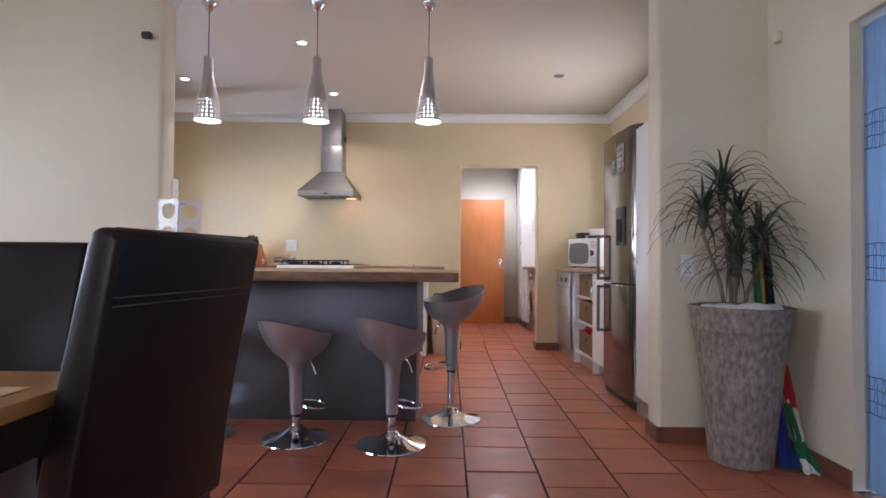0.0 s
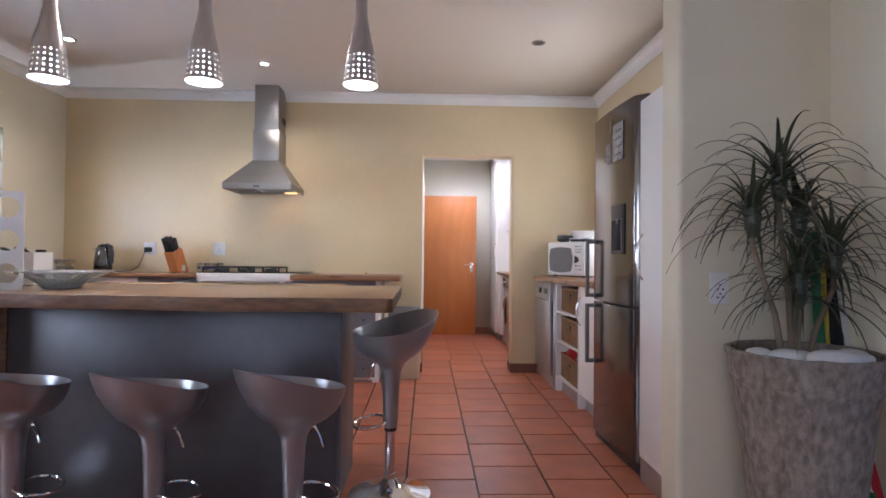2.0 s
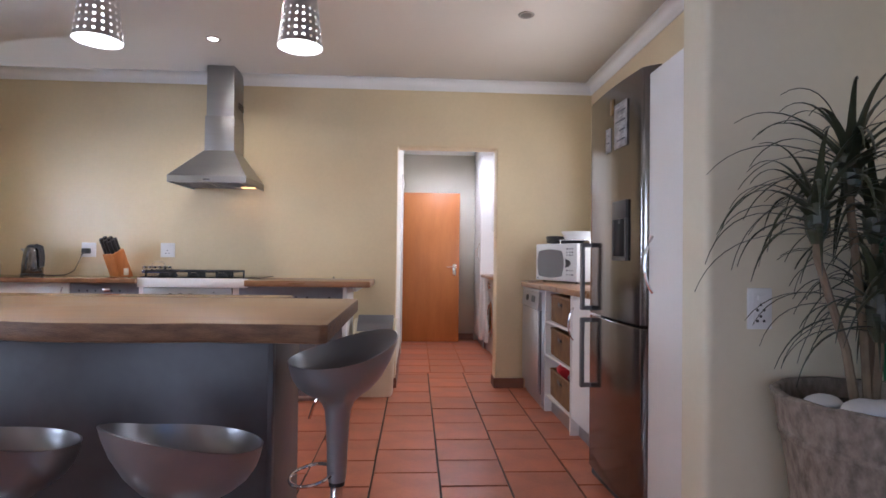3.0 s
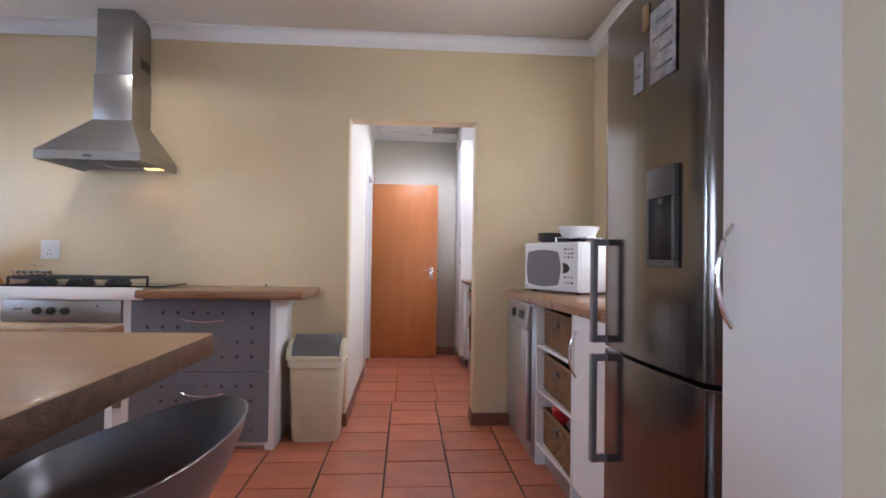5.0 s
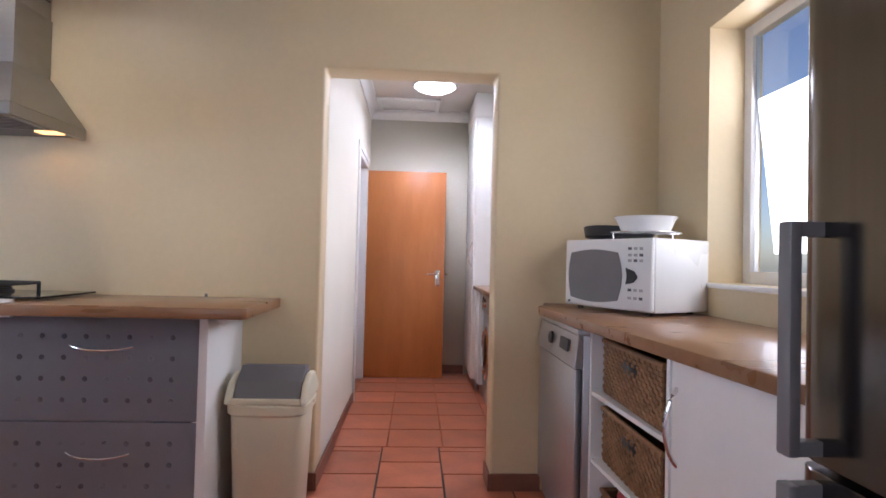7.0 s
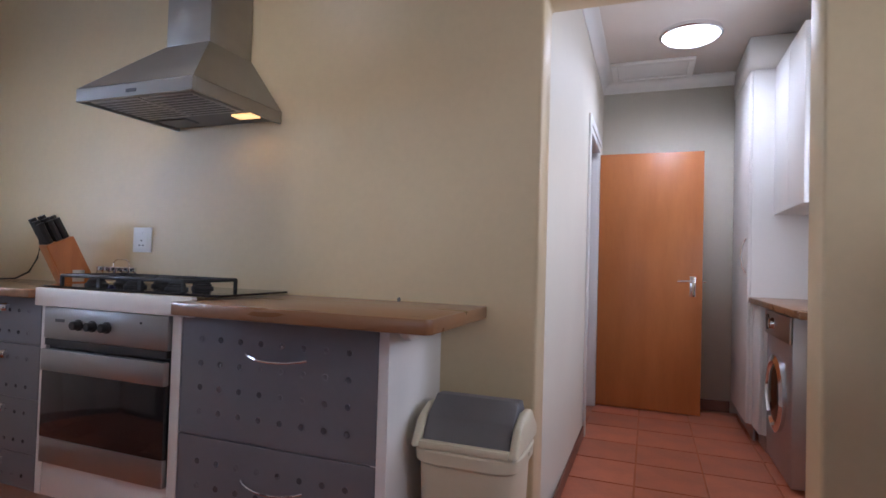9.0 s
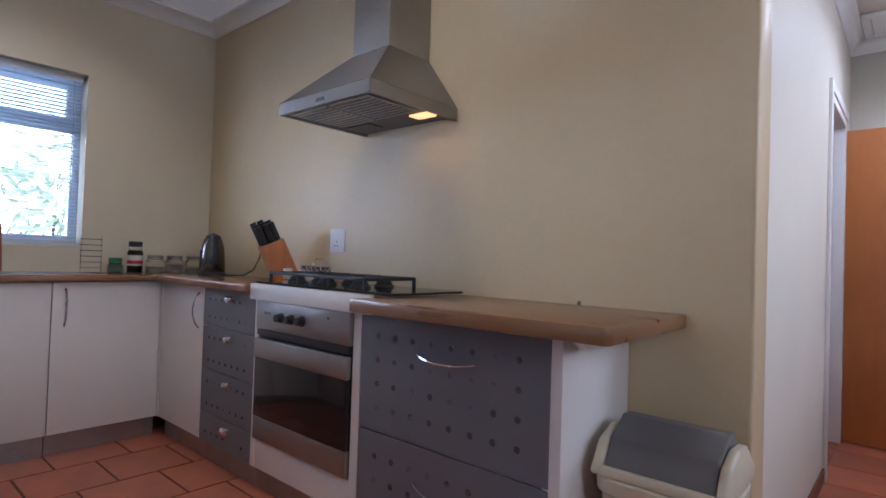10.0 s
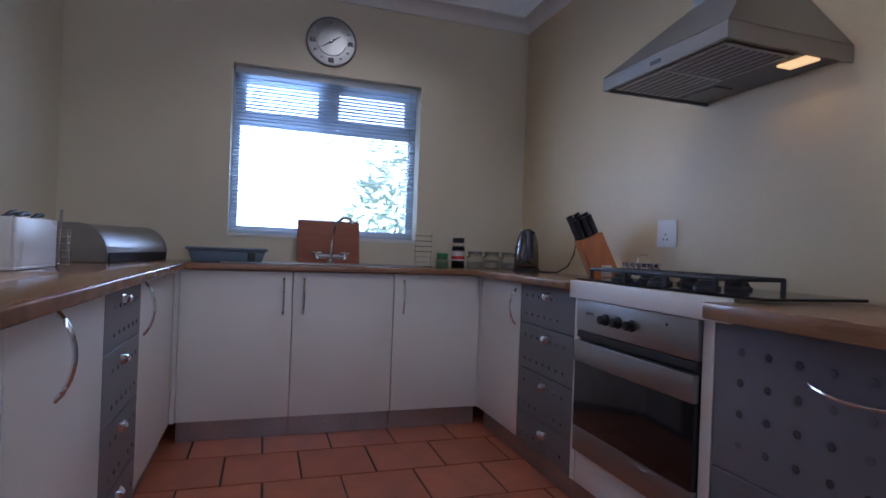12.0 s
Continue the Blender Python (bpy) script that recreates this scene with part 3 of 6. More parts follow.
# run behind the bar
solo("corner_post", rbox(-2.236, 5.096, KICK, -2.203, 5.1175, 0.880, 0.001, 1), M_WHITE, "white corner filler post between base cabinets", "filler post", "corner fillers", origin=(-2.22, 5.107, 0.11))
solo("corner_post", rbox(-2.236, 6.7355, KICK, -2.203, 6.757, 0.880, 0.001, 1), M_WHITE, "white corner filler post between base cabinets", "filler post", "corner fillers", origin=(-2.22, 6.746, 0.11))
for x0, x1, hx in ((-2.2, -1.442, -1.50), (-0.973, -0.36, -0.60), (-0.356, 0.30, 0.24)):
    u = thing("base_cabinet", ((x0 + x1) / 2, 4.8, 0), "white base cabinet behind the bar", "cabinet", "bar cabinets")
    part("carcass", rbox(x0 + 0.001, 4.70, KICK, x1 - 0.001, LY - 0.02, 0.88, 0.001, 1), M_WHITE, u)
    d = part("door", rbox(x0 + 0.002, LY - 0.018, KICK + 0.002, x1 - 0.002, LY, 0.878, 0.002), M_WHITE, u)
    bow_handle(d, (hx, LY, 0.862), (hx, LY, 0.668), (0, 0.036, 0))
    kickplate(rbox(x0, LY - 0.052, 0.001, x1, LY - 0.04, KICK, 0), u)
u = thing("drawer_unit", (-1.2, 4.8, 0), "narrow grey drawer unit with cup pulls behind the bar", "cabinet")
part("carcass", rbox(-1.440, 4.70, KICK, -0.975, LY - 0.02, 0.88, 0.001, 1), M_WHITE, u)
for z0, z1 in ((0.690, 0.878), (0.472, 0.686), (0.256, 0.468), (0.113, 0.252)):
    d = dimpled("drawer", u, -1.438, -0.977, z0, z1, LY, 1, [-1.38 + 0.06 * i for i in range(6)], [z0 + 0.045, z1 - 0.06] if z1 - z0 > 0.15 else [z0 + 0.05], rad=0.008)
    cup_knob(d, (-1.20, LY, z1 - 0.045), (0, 1, 0))
kickplate(rbox(-1.44, LY - 0.052, 0.001, -0.975, LY - 0.04, KICK, 0), u)

# bar
u = thing("breakfast_bar", (-0.4, 4.48, 0), "breakfast bar clad in dull galvanised sheet", "bar")
part("front_panel", rbox(-1.056, 4.476, 0.0, 0.366, 4.50, 0.862, 0.002), M_BARSHEET, u)
part("corner_trim", rbox(0.367, 4.468, 0.0, 0.384, 4.502, 0.862, 0.002), M_DGREY, u)
part("end_panel", rbox(0.362, 4.503, 0.0, 0.382, 4.90, 0.862, 0.002), M_BARSHEET, u)
part("post", rbox(-1.108, 4.470, 0.0, -1.058, 4.53, 0.862, 0.003), M_BARK, u, "dark timber post")
pts = [(-1.125, 4.297)]
pts += [(-1.125, 4.17)]
n = 40
for i in range(n + 1):
    s = i / n
    x = -1.11 + 1.72 * s
    y = 4.150 - 0.113 * s + 0.016 * math.sin(7.1 * s + 0.5) + 0.009 * math.sin(17 * s) + 0.004 * math.sin(41 * s)
    pts.append((x, y))
pts += [(0.632, 4.055), (0.622, 4.935), (0.612, 4.948), (-1.104, 4.952), (-1.104, 4.297)]
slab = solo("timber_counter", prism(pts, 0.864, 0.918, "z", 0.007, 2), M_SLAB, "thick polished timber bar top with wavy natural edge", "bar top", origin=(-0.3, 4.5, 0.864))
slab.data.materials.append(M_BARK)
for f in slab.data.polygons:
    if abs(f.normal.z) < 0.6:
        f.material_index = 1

# ---- hood, hob ----
u = thing("range_hood", (-0.695, 7.0, 1.64), "stainless steel chimney cooker hood, lamp on", "cooker hood")
hx0, hx1, hy0, hy1 = -0.983, -0.406, 6.692, 7.176
bm = bmesh.new()
lo = [bm.verts.new(p) for p in ((hx0, hy0, 1.690), (hx1, hy0, 1.690), (hx1, hy1, 1.690), (hx0, hy1, 1.690))]
hi = [bm.verts.new(p) for p in ((-0.806, 6.935, 1.925), (-0.578, 6.935, 1.925), (-0.578, hy1, 1.925), (-0.806, hy1, 1.925))]
for i in range(4):
    bm.faces.new((lo[i], lo[(i + 1) % 4], hi[(i + 1) % 4], hi[i]))
bm.faces.new(hi)
bmesh.ops.recalc_face_normals(bm, faces=bm.faces[:])
can = part("canopy", bm, M_STEEL, u)
part("rim", join(rbox(hx0, hy0, 1.640, hx1, hy0 + 0.012, 1.689, 0.001, 1), rbox(hx0, hy0 + 0.012, 1.640, hx0 + 0.012, hy1, 1.689, 0.001, 1), rbox(hx1 - 0.012, hy0 + 0.012, 1.640, hx1, hy1, 1.689, 0.001, 1)), M_STEEL, can)
part("chimney", rbox(-0.806, 6.935, 1.9255, -0.578, 7.176, 2.20, 0.002), M_STEEL, u)
part("upper_chimney", rbox(-0.798, 6.942, 2.2005, -0.586, 7.176, CEIL - 0.002, 0.002), M_STEEL, u)
part("vent_slots", join(*[rbox(-0.5795, 7.03, 2.28 + 0.012 * i, -0.5745, 7.15, 2.286 + 0.012 * i, 0) for i in range(5)]), M_BLACK, u)
part("underside", rbox(hx0 + 0.012, hy0 + 0.012, 1.652, hx1 - 0.012, hy1 - 0.01, 1.656, 0), M_GREYPL, u)
for fx in (-0.955, -0.70):
    f = part("grease_filter", rbox(fx, 6.73, 1.645, fx + 0.245, 6.99, 1.6515, 0.002, 1), M_KICK, u, "mesh grease filter")
    for i in range(9):
        part("rib", rbox(fx + 0.012, 6.745 + 0.027 * i, 1.6425, fx + 0.233, 6.755 + 0.027 * i, 1.6448, 0), M_GREYPL, f)
part("lamp_glass", rbox(-0.545, 7.03, 1.645, -0.445, 7.09, 1.6515, 0.002, 1), M_HOODGLOW, u, "lit amber hood lamp")
part("dark_lamp_glass", rbox(-0.95, 7.02, 1.645, -0.78, 7.10, 1.6515, 0.002, 1), M_GREYPL, u)
part("badge", rbox(-0.72, hy0 - 0.002, 1.655, -0.67, hy0 - 0.0002, 1.668, 0), M_DGREY, can)

u = thing("gas_hob", (-0.75, 6.95, 0.925), "black glass gas hob with cast iron grates", "hob")
part("glass_top", rbox(-1.186, 6.735, 0.9255, -0.30, 7.12, 0.934, 0.002, 1), M_BLACKGLASS, u)
for gx in (-1.065, -0.847, -0.629):
    g = part("grate", join(
        tube([(gx - 0.105, 6.80, 0.972), (gx + 0.105, 6.80, 0.972), (gx + 0.105, 7.07, 0.972), (gx - 0.105, 7.07, 0.972)], 0.008, 6, closed=True),
        *[rbox(gx + sx * 0.105 - 0.006, yy - 0.006, 0.934, gx + sx * 0.105 + 0.006, yy + 0.006, 0.974, 0.001, 1) for sx in (-1, 1) for yy in (6.80, 7.07)],
        *[rbox(gx - 0.105, yy - 0.005, 0.966, gx - 0.035, yy + 0.005, 0.978, 0.001, 1) for yy in (6.87, 7.0)],
        *[rbox(gx + 0.035, yy - 0.005, 0.966, gx + 0.105, yy + 0.005, 0.978, 0.001, 1) for yy in (6.87, 7.0)],
        rbox(gx - 0.005, 6.80, 0.966, gx + 0.005, 6.85, 0.978, 0.001, 1), rbox(gx - 0.005, 7.02, 0.966, gx + 0.005, 7.07, 0.978, 0.001, 1)), M_IRON, u)
    for by in (6.87, 7.0):
        b = part("burner", lathe([(0.042, 0), (0.042, 0.008), (0.034, 0.012), (0.034, 0.018)], 20, (gx, by, 0.934)), M_IRON, u)
        part("cap", lathe([(0.030, 0.0185), (0.030, 0.024), (0.024, 0.027)], 20, (gx, by, 0.934)), M_IRON, b)

# ---- fridge and tall cupboard ----
u = thing("fridge_freezer", (2.06, 5.02, 0), "tall stainless steel fridge-freezer with dark bar handles", "fridge")


def bowed_door(z0, z1, x=-0.30, half=0.322, depth=0.075):
    """A door with rounded long edges and a slightly bowed face, in the fridge's own frame (face to -x)."""
    pts = [(x + depth, -half), (x + depth, half)]
    for i in range(5):
        a = math.pi / 2 * i / 4
        pts.append((x + 0.034 - 0.022 * math.sin(a), half - 0.05 + 0.05 * math.cos(a)))
    for i in range(1, 8):
        s = i / 8
        pts.append((x + 0.012 - 0.012 * math.sin(math.pi * s), (half - 0.055) * (1 - 2 * s)))
    pts += [(x + 0.012, -half + 0.058), (x + 0.016, -half + 0.048), (x + 0.024, -half + 0.037), (x + 0.030, -half + 0.031), (x + 0.060, -half + 0.006), (x + 0.066, -half)]
    return prism(pts, z0, z1, "z", 0.002, 1)


part("body", rbox(-0.222, -0.312, 0.045, 0.30, 0.318, 1.885, 0.004), M_BLACK, u, "dark cabinet body", world=False)
up = part("upper_door", bowed_door(0.832, 1.895), M_FRIDGE, u, world=False)
dn = part("lower_door", bowed_door(0.06, 0.820), M_FRIDGE, u, world=False)
part("plinth", rbox(-0.26, -0.325, 0.002, -0.22, 0.325, 0.058, 0.002), M_BLACK, u, world=False)
for dd, z0, z1 in ((up, 0.845, 1.185), (dn, 0.455, 0.806)):
    hnd = part("handle", join(rbox(-0.344, 0.262, z0, -0.325, 0.290, z1, 0.004), rbox(-0.326, 0.266, z1 - 0.022, -0.284, 0.286, z1, 0.002), rbox(-0.326, 0.266, z0, -0.284, 0.286, z0 + 0.022, 0.002)), M_GREYPL, dd, "dark grey bar handle", world=False)
disp = part("dispenser", rbox(-0.3075, -0.168, 1.282, -0.287, -0.024, 1.362, 0.003, 2), M_DISPENSER, up, "grey water dispenser fascia", world=False)
for y0, y1, z0, z1 in ((-0.168, -0.154, 1.118, 1.2815), (-0.038, -0.024, 1.118, 1.2815), (-0.168, -0.024, 1.098, 1.1175)):
    part("surround", rbox(-0.3075, y0, z0, -0.287, y1, z1, 0.002, 1), M_DISPENSER, disp, world=False)
part("recess", rbox(-0.3025, -0.1535, 1.118, -0.288, -0.0385, 1.2815, 0), M_BLACKMATT, disp, "black dispenser recess", world=False)
part("nozzle", rbox(-0.306, -0.108, 1.262, -0.296, -0.084, 1.281, 0.002, 1), M_DISPENSER, disp, world=False)
for zz in (0.855, 1.12, 1.86):
    part("screw_cap", lathe([(0.005, 0), (0.004, 0.002)], 10, (-0.2555, -0.3045, zz)), M_BLACK, up, world=False)
part("screw_cap", lathe([(0.005, 0), (0.004, 0.002)], 10, (-0.2555, -0.3045, 0.795)), M_BLACK, dn, world=False)
u.matrix_basis = pose(2.062, 5.036, 0, 0, 0, 2.5)


def fridge_paper(name, label, y, z, w, h, tilt, material, bars):
    t = thing(name, (1.755, 5.02, z), label, "magnet", "fridge magnets")
    part("sheet", rbox(-0.002, -w / 2, -h / 2, 0.0015, w / 2, h / 2, 0), material, t, world=False)
    for i in range(bars):
        zz = h / 2 - 0.018 - i * (h - 0.03) / bars
        part("print", rbox(-0.003, -w / 2 + 0.012, zz - 0.004, -0.0022, w / 2 - 0.012 - 0.02 * (i % 3), zz + 0.003, 0), M_DGREY if i % 2 else M_KICK, t, world=False)
    t.matrix_basis = pose(1.7623 - 0.0436 * (y - 5.036) + 0.012 * (1 - math.cos(5.85 * (y - 5.036))) - 0.0025, y, z, tilt, 0, 2.5)


M_PRINT = mat("photo_print", (0.40, 0.39, 0.38), 0.5, vary=0.3, scale=25, fine=80, bump=0.0)
M_NOTE = mat("note_paper", (0.36, 0.35, 0.34), 0.7, vary=0.1, scale=10, fine=80, bump=0.0)
M_BRASS = mat("brass_magnet", (0.30, 0.20, 0.09), 0.4, metal=0.6, vary=0.2, scale=20, fine=90, bump=0.1)
fridge_paper("fridge_magnet", "dark printed photo sheet on the fridge door", 4.93, 1.70, 0.13, 0.20, 0, M_PRINT, 8)
fridge_paper("fridge_magnet", "grey note sheet on the fridge door", 5.06, 1.655, 0.055, 0.11, 0, M_NOTE, 5)
fridge_paper("fridge_magnet", "small brass-coloured magnet on the fridge door", 5.02, 1.80, 0.035, 0.07, 0, M_BRASS, 0)

u = thing("tall_cupboard", (2.08, 4.5, 0), "tall white cupboard with bowed chrome handle", "cupboard")
part("carcass", rbox(1.822, 4.303, KICK, 2.365, 4.705, 1.852, 0.001, 1), M_WHITE, u)
d = part("door", rbox(1.800, 4.303, KICK + 0.003, 1.8185, 4.705, 1.852, 0.002), M_WHITE, u)
bow_handle(d, (1.80, 4.668, 1.195), (1.80, 4.668, 0.972), (-0.034, 0, 0))
kp = kickplate(rbox(1.806, 4.303, 0.001, 1.8185, 4.705, KICK, 0), u)
for j in range(12):
    for k in range(3):
        yy, zz = 4.32 + j * 0.03, 0.022 + k * 0.03
        s = 1 if (j + k) % 2 else -1
        part("tread", prism([(yy - 0.010, zz - s * 0.008), (yy, zz - s * 0.002), (yy + 0.010, zz + s * 0.008), (yy, zz + s * 0.002)], 1.8045, 1.806, "x"), M_KICK, kp)

# ---- side run: dishwasher, basket shelf, cupboard, worktop ----
solo("side_worktop", prism([(1.846, 5.375), (1.722, 6.93), (1.735, 7.0), (1.80, 7.05), (1.80, 7.176), (2.366, 7.176), (2.366, 5.375)], 0.880, 0.918, "z", 0.006, 2), M_WOOD, "wooden worktop under the microwave", "worktop", origin=(2.1, 6.2, 0.88))
u = thing("base_cabinet", (2.1, 5.66, 0), "pale base cabinet with bowed handle beside the fridge", "cabinet")
part("carcass", rbox(1.885, 5.38, KICK, 2.36, 5.93, 0.878, 0.001, 1), M_WHITE, u)
d = part("door", prism([(1.868, 5.38), (1.850, 5.932), (1.868, 5.933), (1.886, 5.381)], KICK, 0.877, "z", 0.001, 1), M_WHITE, u)
bow_handle(d, (1.853, 5.905, 0.80), (1.853, 5.905, 0.60), (-0.034, 0, 0))
kickplate(rbox(1.90, 5.38, 0.001, 1.912, 5.93, KICK, 0), u)
u = thing("shelf_unit", (2.1, 6.2, 0), "open white shelf unit holding wicker baskets", "shelf")
part("side_panel", rbox(1.845, 5.935, 0.0, 2.36, 5.953, 0.878, 0.001, 1), M_WHITE, u)
part("side_panel", rbox(1.815, 6.478, 0.0, 2.36, 6.496, 0.878, 0.001, 1), M_WHITE, u)
part("back_panel", rbox(2.345, 5.954, 0.11, 2.36, 6.477, 0.878, 0), M_WHITE, u)
for zz in (0.11, 0.40, 0.640):
    part("shelf_board", prism([(1.845, 5.954), (1.818, 6.477), (2.344, 6.477), (2.344, 5.954)], zz, zz + 0.016, "z", 0.001, 1), M_WHITE, u)
kickplate(rbox(1.865, 5.954, 0.001, 1.877, 6.477, KICK, 0), u)


def basket(z, dx, red=False):
    b = thing("wicker_basket", (1.845 + dx, 6.215, z), "brown woven wicker drawer basket", "basket", "shelf baskets")
    w, dp, h = 0.235, 0.40, 0.185
    body = part("weave", join(rbox(0.010, -w, 0.0, 0.020, w, h, 0), rbox(0.020, -w, 0.0, dp, -w + 0.01, h, 0), rbox(0.020, w - 0.01, 0.0, dp, w, h, 0), rbox(dp, -w, 0.0, dp + 0.01, w, h, 0), rbox(0.02, -w, 0.0, dp, w, 0.01, 0)), M_WICKERDARK, b, world=False)
    bm = bmesh.new()
    rows, cols_ = 13, 24
    for r in range(rows):
        zz = 0.006 + r * (h - 0.01) / rows
        for c in range(cols_):
            yy = -w + 0.004 + c * (2 * w - 0.008) / cols_
            if 8 <= r <= 10 and 9 <= c <= 14 and c % 2:
                continue
            o = 0.0035 if (r + c) % 2 else 0.0
            add_box(bm, 0.001 + o, yy, zz, 0.009 + o, yy + 0.0175, zz + 0.0115)
    sw = part("front_weave", bm, M_WICKER, b, world=False, smooth=False)
    bm = bmesh.new()
    for r in range(rows):
        zz = 0.006 + r * (h - 0.01) / rows
        for c in range(18):
            xx = 0.012 + c * 0.0215
            o = 0.0035 if (r + c) % 2 else 0.0
            add_box(bm, xx, -w - 0.006 + o, zz, xx + 0.019, -w - 0.0005, zz + 0.0115)
    sw2 = part("side_weave", bm, M_WICKER, b, world=False, smooth=False)
    part("rim", tube([(0.006, -w, h), (0.006, w, h), (dp, w, h), (dp, -w, h)], 0.009, 8, closed=True), M_WICKER, b, world=False)
    part("hand_hole", rbox(0.0035, -0.055, 0.112, 0.0105, 0.055, 0.150, 0), M_BLACK, b, world=False)
    return b


M_WICKERDARK = mat("wicker_shadow", (0.12, 0.06, 0.028), 0.8, vary=0.2, scale=20, fine=120, bump=0.2)
basket(0.657, 0.0), basket(0.417, 0.0), basket(0.127, 0.0)
solo("red_tub", lathe([(0.055, 0), (0.068, 0.02), (0.072, 0.07), (0.05, 0.095), (0.02, 0.10)], 20, (1.93, 6.31, 0.275)), M_RED, "red plastic tub in the lowest basket", "tub", origin=(1.93, 6.31, 0.275))
solo("dark_cloth", lathe([(0.08, 0), (0.11, 0.04), (0.09, 0.07), (0.03, 0.08)], 14, (1.99, 6.12, 0.275)), M_BLACK, "dark cloth bundle in the lowest basket", "cloth", origin=(1.99, 6.12, 0.275))

u = thing("dishwasher", (2.06, 6.83, 0), "grey steel freestanding dishwasher with small display", "dishwasher")
part("body", rbox(1.795, 6.508, 0.03, 2.355, 7.10, 0.850, 0.003), M_DW, u)
part("top", rbox(1.772, 6.506, 0.851, 2.355, 7.10, 0.872, 0.004), M_DW, u)
d = part("door", rbox(1.770, 6.530, 0.115, 1.793, 7.098, 0.720, 0.004), M_DW, u)
cp = part("control_panel", prism([(1.762, 0.726), (1.776, 0.850), (1.7945, 0.850), (1.7945, 0.726)], 6.510, 7.098, "y", 0.003, 1), M_DW, u)
part("display", prism([(1.7605, 0.775), (1.7655, 0.822), (1.7675, 0.822), (1.7625, 0.775)], 6.60, 6.72, "y"), M_BLACK, cp)
k = part("knob", lathe([(0.026, 0), (0.024, 0.010), (0.016, 0.014)], 20), M_BLACK, cp, world=False)
k.matrix_basis = pose(1.764 - 2.06, 6.85 - 6.83, 0.797, 0, -84)
part("kick_plate", rbox(1.812, 6.512, 0.001, 1.83, 7.098, 0.110, 0), M_DW, u)
part("seal", rbox(1.790, 6.518, 0.11, 1.7948, 6.529, 0.722, 0), M_BLACK, u)
for fy in (6.56, 7.04):
    part("foot", lathe([(0.018, 0.0), (0.018, 0.01), (0.01, 0.012), (0.01, 0.03)], 12, (1.86, fy, 0)), M_BLACK, u)

# microwave, rotated on the worktop
u = thing("microwave", (0, 0, 0), "white microwave oven with dark curved window", "microwave")
mw, md, mh = 0.475, 0.345, 0.303
part("body", rbox(0, 0.022, 0.012, mw, md, mh, 0.006), M_WHITEPL, u, world=False)
bm = bmesh.new()
fr = part("front", rbox(0, 0, 0.014, mw, 0.0215, mh - 0.001, 0.008, 3), M_WHITEPL, u, world=False)
win = []
for i in range(25):
    s = i / 24
    win.append((0.040 + 0.27 * s, 0.245 + 0.014 * math.sin(math.pi * s)))
for i in range(9):
    s = i / 8
    win.append((0.310 + 0.022 * math.sin(math.pi * s), 0.245 - 0.195 * s))
for i in range(25):
    s = i / 24
    win.append((0.310 - 0.27 * s, 0.050 - 0.014 * math.sin(math.pi * s)))
for i in range(1, 8):
    s = i / 8
    win.append((0.040 - 0.016 * math.sin(math.pi * s), 0.050 + 0.195 * s))
part("window", prism(win, -0.0025, -0.0002, "y"), M_GREYPL, fr, "dark curved window", world=False)
part("dial_button", prism([(0.352, 0.185), (0.395, 0.172), (0.412, 0.150), (0.395, 0.128), (0.352, 0.118), (0.358, 0.15)], -0.005, -0.0002, "y", 0.0015, 1), M_BLACK, fr, "black oval door button", world=False)
for bx in range(3):
    for bz in range(5):
        part("button", rbox(0.362 + bx * 0.028, -0.002, (0.262, 0.236, 0.214, 0.098, 0.066)[bz] - 0.006, 0.380 + bx * 0.028, -0.0002, (0.262, 0.236, 0.214, 0.098, 0.066)[bz] + 0.005, 0.001, 1), M_KICK if (bx + bz) % 3 else M_DGREY, fr, world=False)
part("badge", rbox(0.022, -0.0015, 0.026, 0.036, -0.0002, 0.036, 0), M_DGREY, fr, world=False)
for fx, fy in ((0.05, 0.05), (mw - 0.05, 0.05), (0.05, md - 0.05), (mw - 0.05, md - 0.05)):
    part("foot", lathe([(0.014, 0), (0.014, 0.0125)], 12, (fx, fy, 0)), M_BLACK, u, world=False)
u.matrix_basis = pose(1.852, 6.975, 0.9185, 0, 0, -63.5)
MWM = pose(1.852, 6.975, 0.9185, 0, 0, -63.5)


# ---- bin ----
u = thing("swing_bin", (0.556, 6.99, 0), "cream plastic swing bin with grey lid", "bin")
bm = bmesh.new()
rings = []
for z, gx, gy in ((0.0, 0.135, 0.120), (0.012, 0.142, 0.127), (0.44, 0.160, 0.142), (0.45, 0.172, 0.152), (0.485, 0.174, 0.154), (0.49, 0.170, 0.150)):
    ring = []
    for i in range(32):
        a = 2 * math.pi * i / 32
        c, s = math.cos(a), math.sin(a)
        ring.append(bm.verts.new((gx * math.copysign(abs(c) ** 0.4, c), gy * math.copysign(abs(s) ** 0.4, s), z)))
    rings.append(ring)
for a, b in zip(rings, rings[1:]):
    for i in range(32):
        bm.faces.new((a[i], a[(i + 1) % 32], b[(i + 1) % 32], b[i]))
bm.faces.new(rings[0][::-1]), bm.faces.new(rings[-1])
bmesh.ops.recalc_face_normals(bm, faces=bm.faces[:])
part("bucket", bm, M_CREAMPL, u, world=False)
hood_prof = [(-0.150, 0.491), (-0.150, 0.505), (-0.10, 0.575), (-0.02, 0.605), (0.06, 0.600), (0.150, 0.530), (0.150, 0.491)]
lid = part("hood", join(prism(hood_prof, -0.170, -0.142, "x", 0.010, 3), prism(hood_prof, 0.142, 0.170, "x", 0.010, 3), rbox(-0.144, -0.150, 0.491, 0.144, -0.124, 0.516, 0.006), rbox(-0.144, 0.12, 0.491, 0.144, 0.150, 0.53, 0.006)), M_CREAMPL, u, world=False)
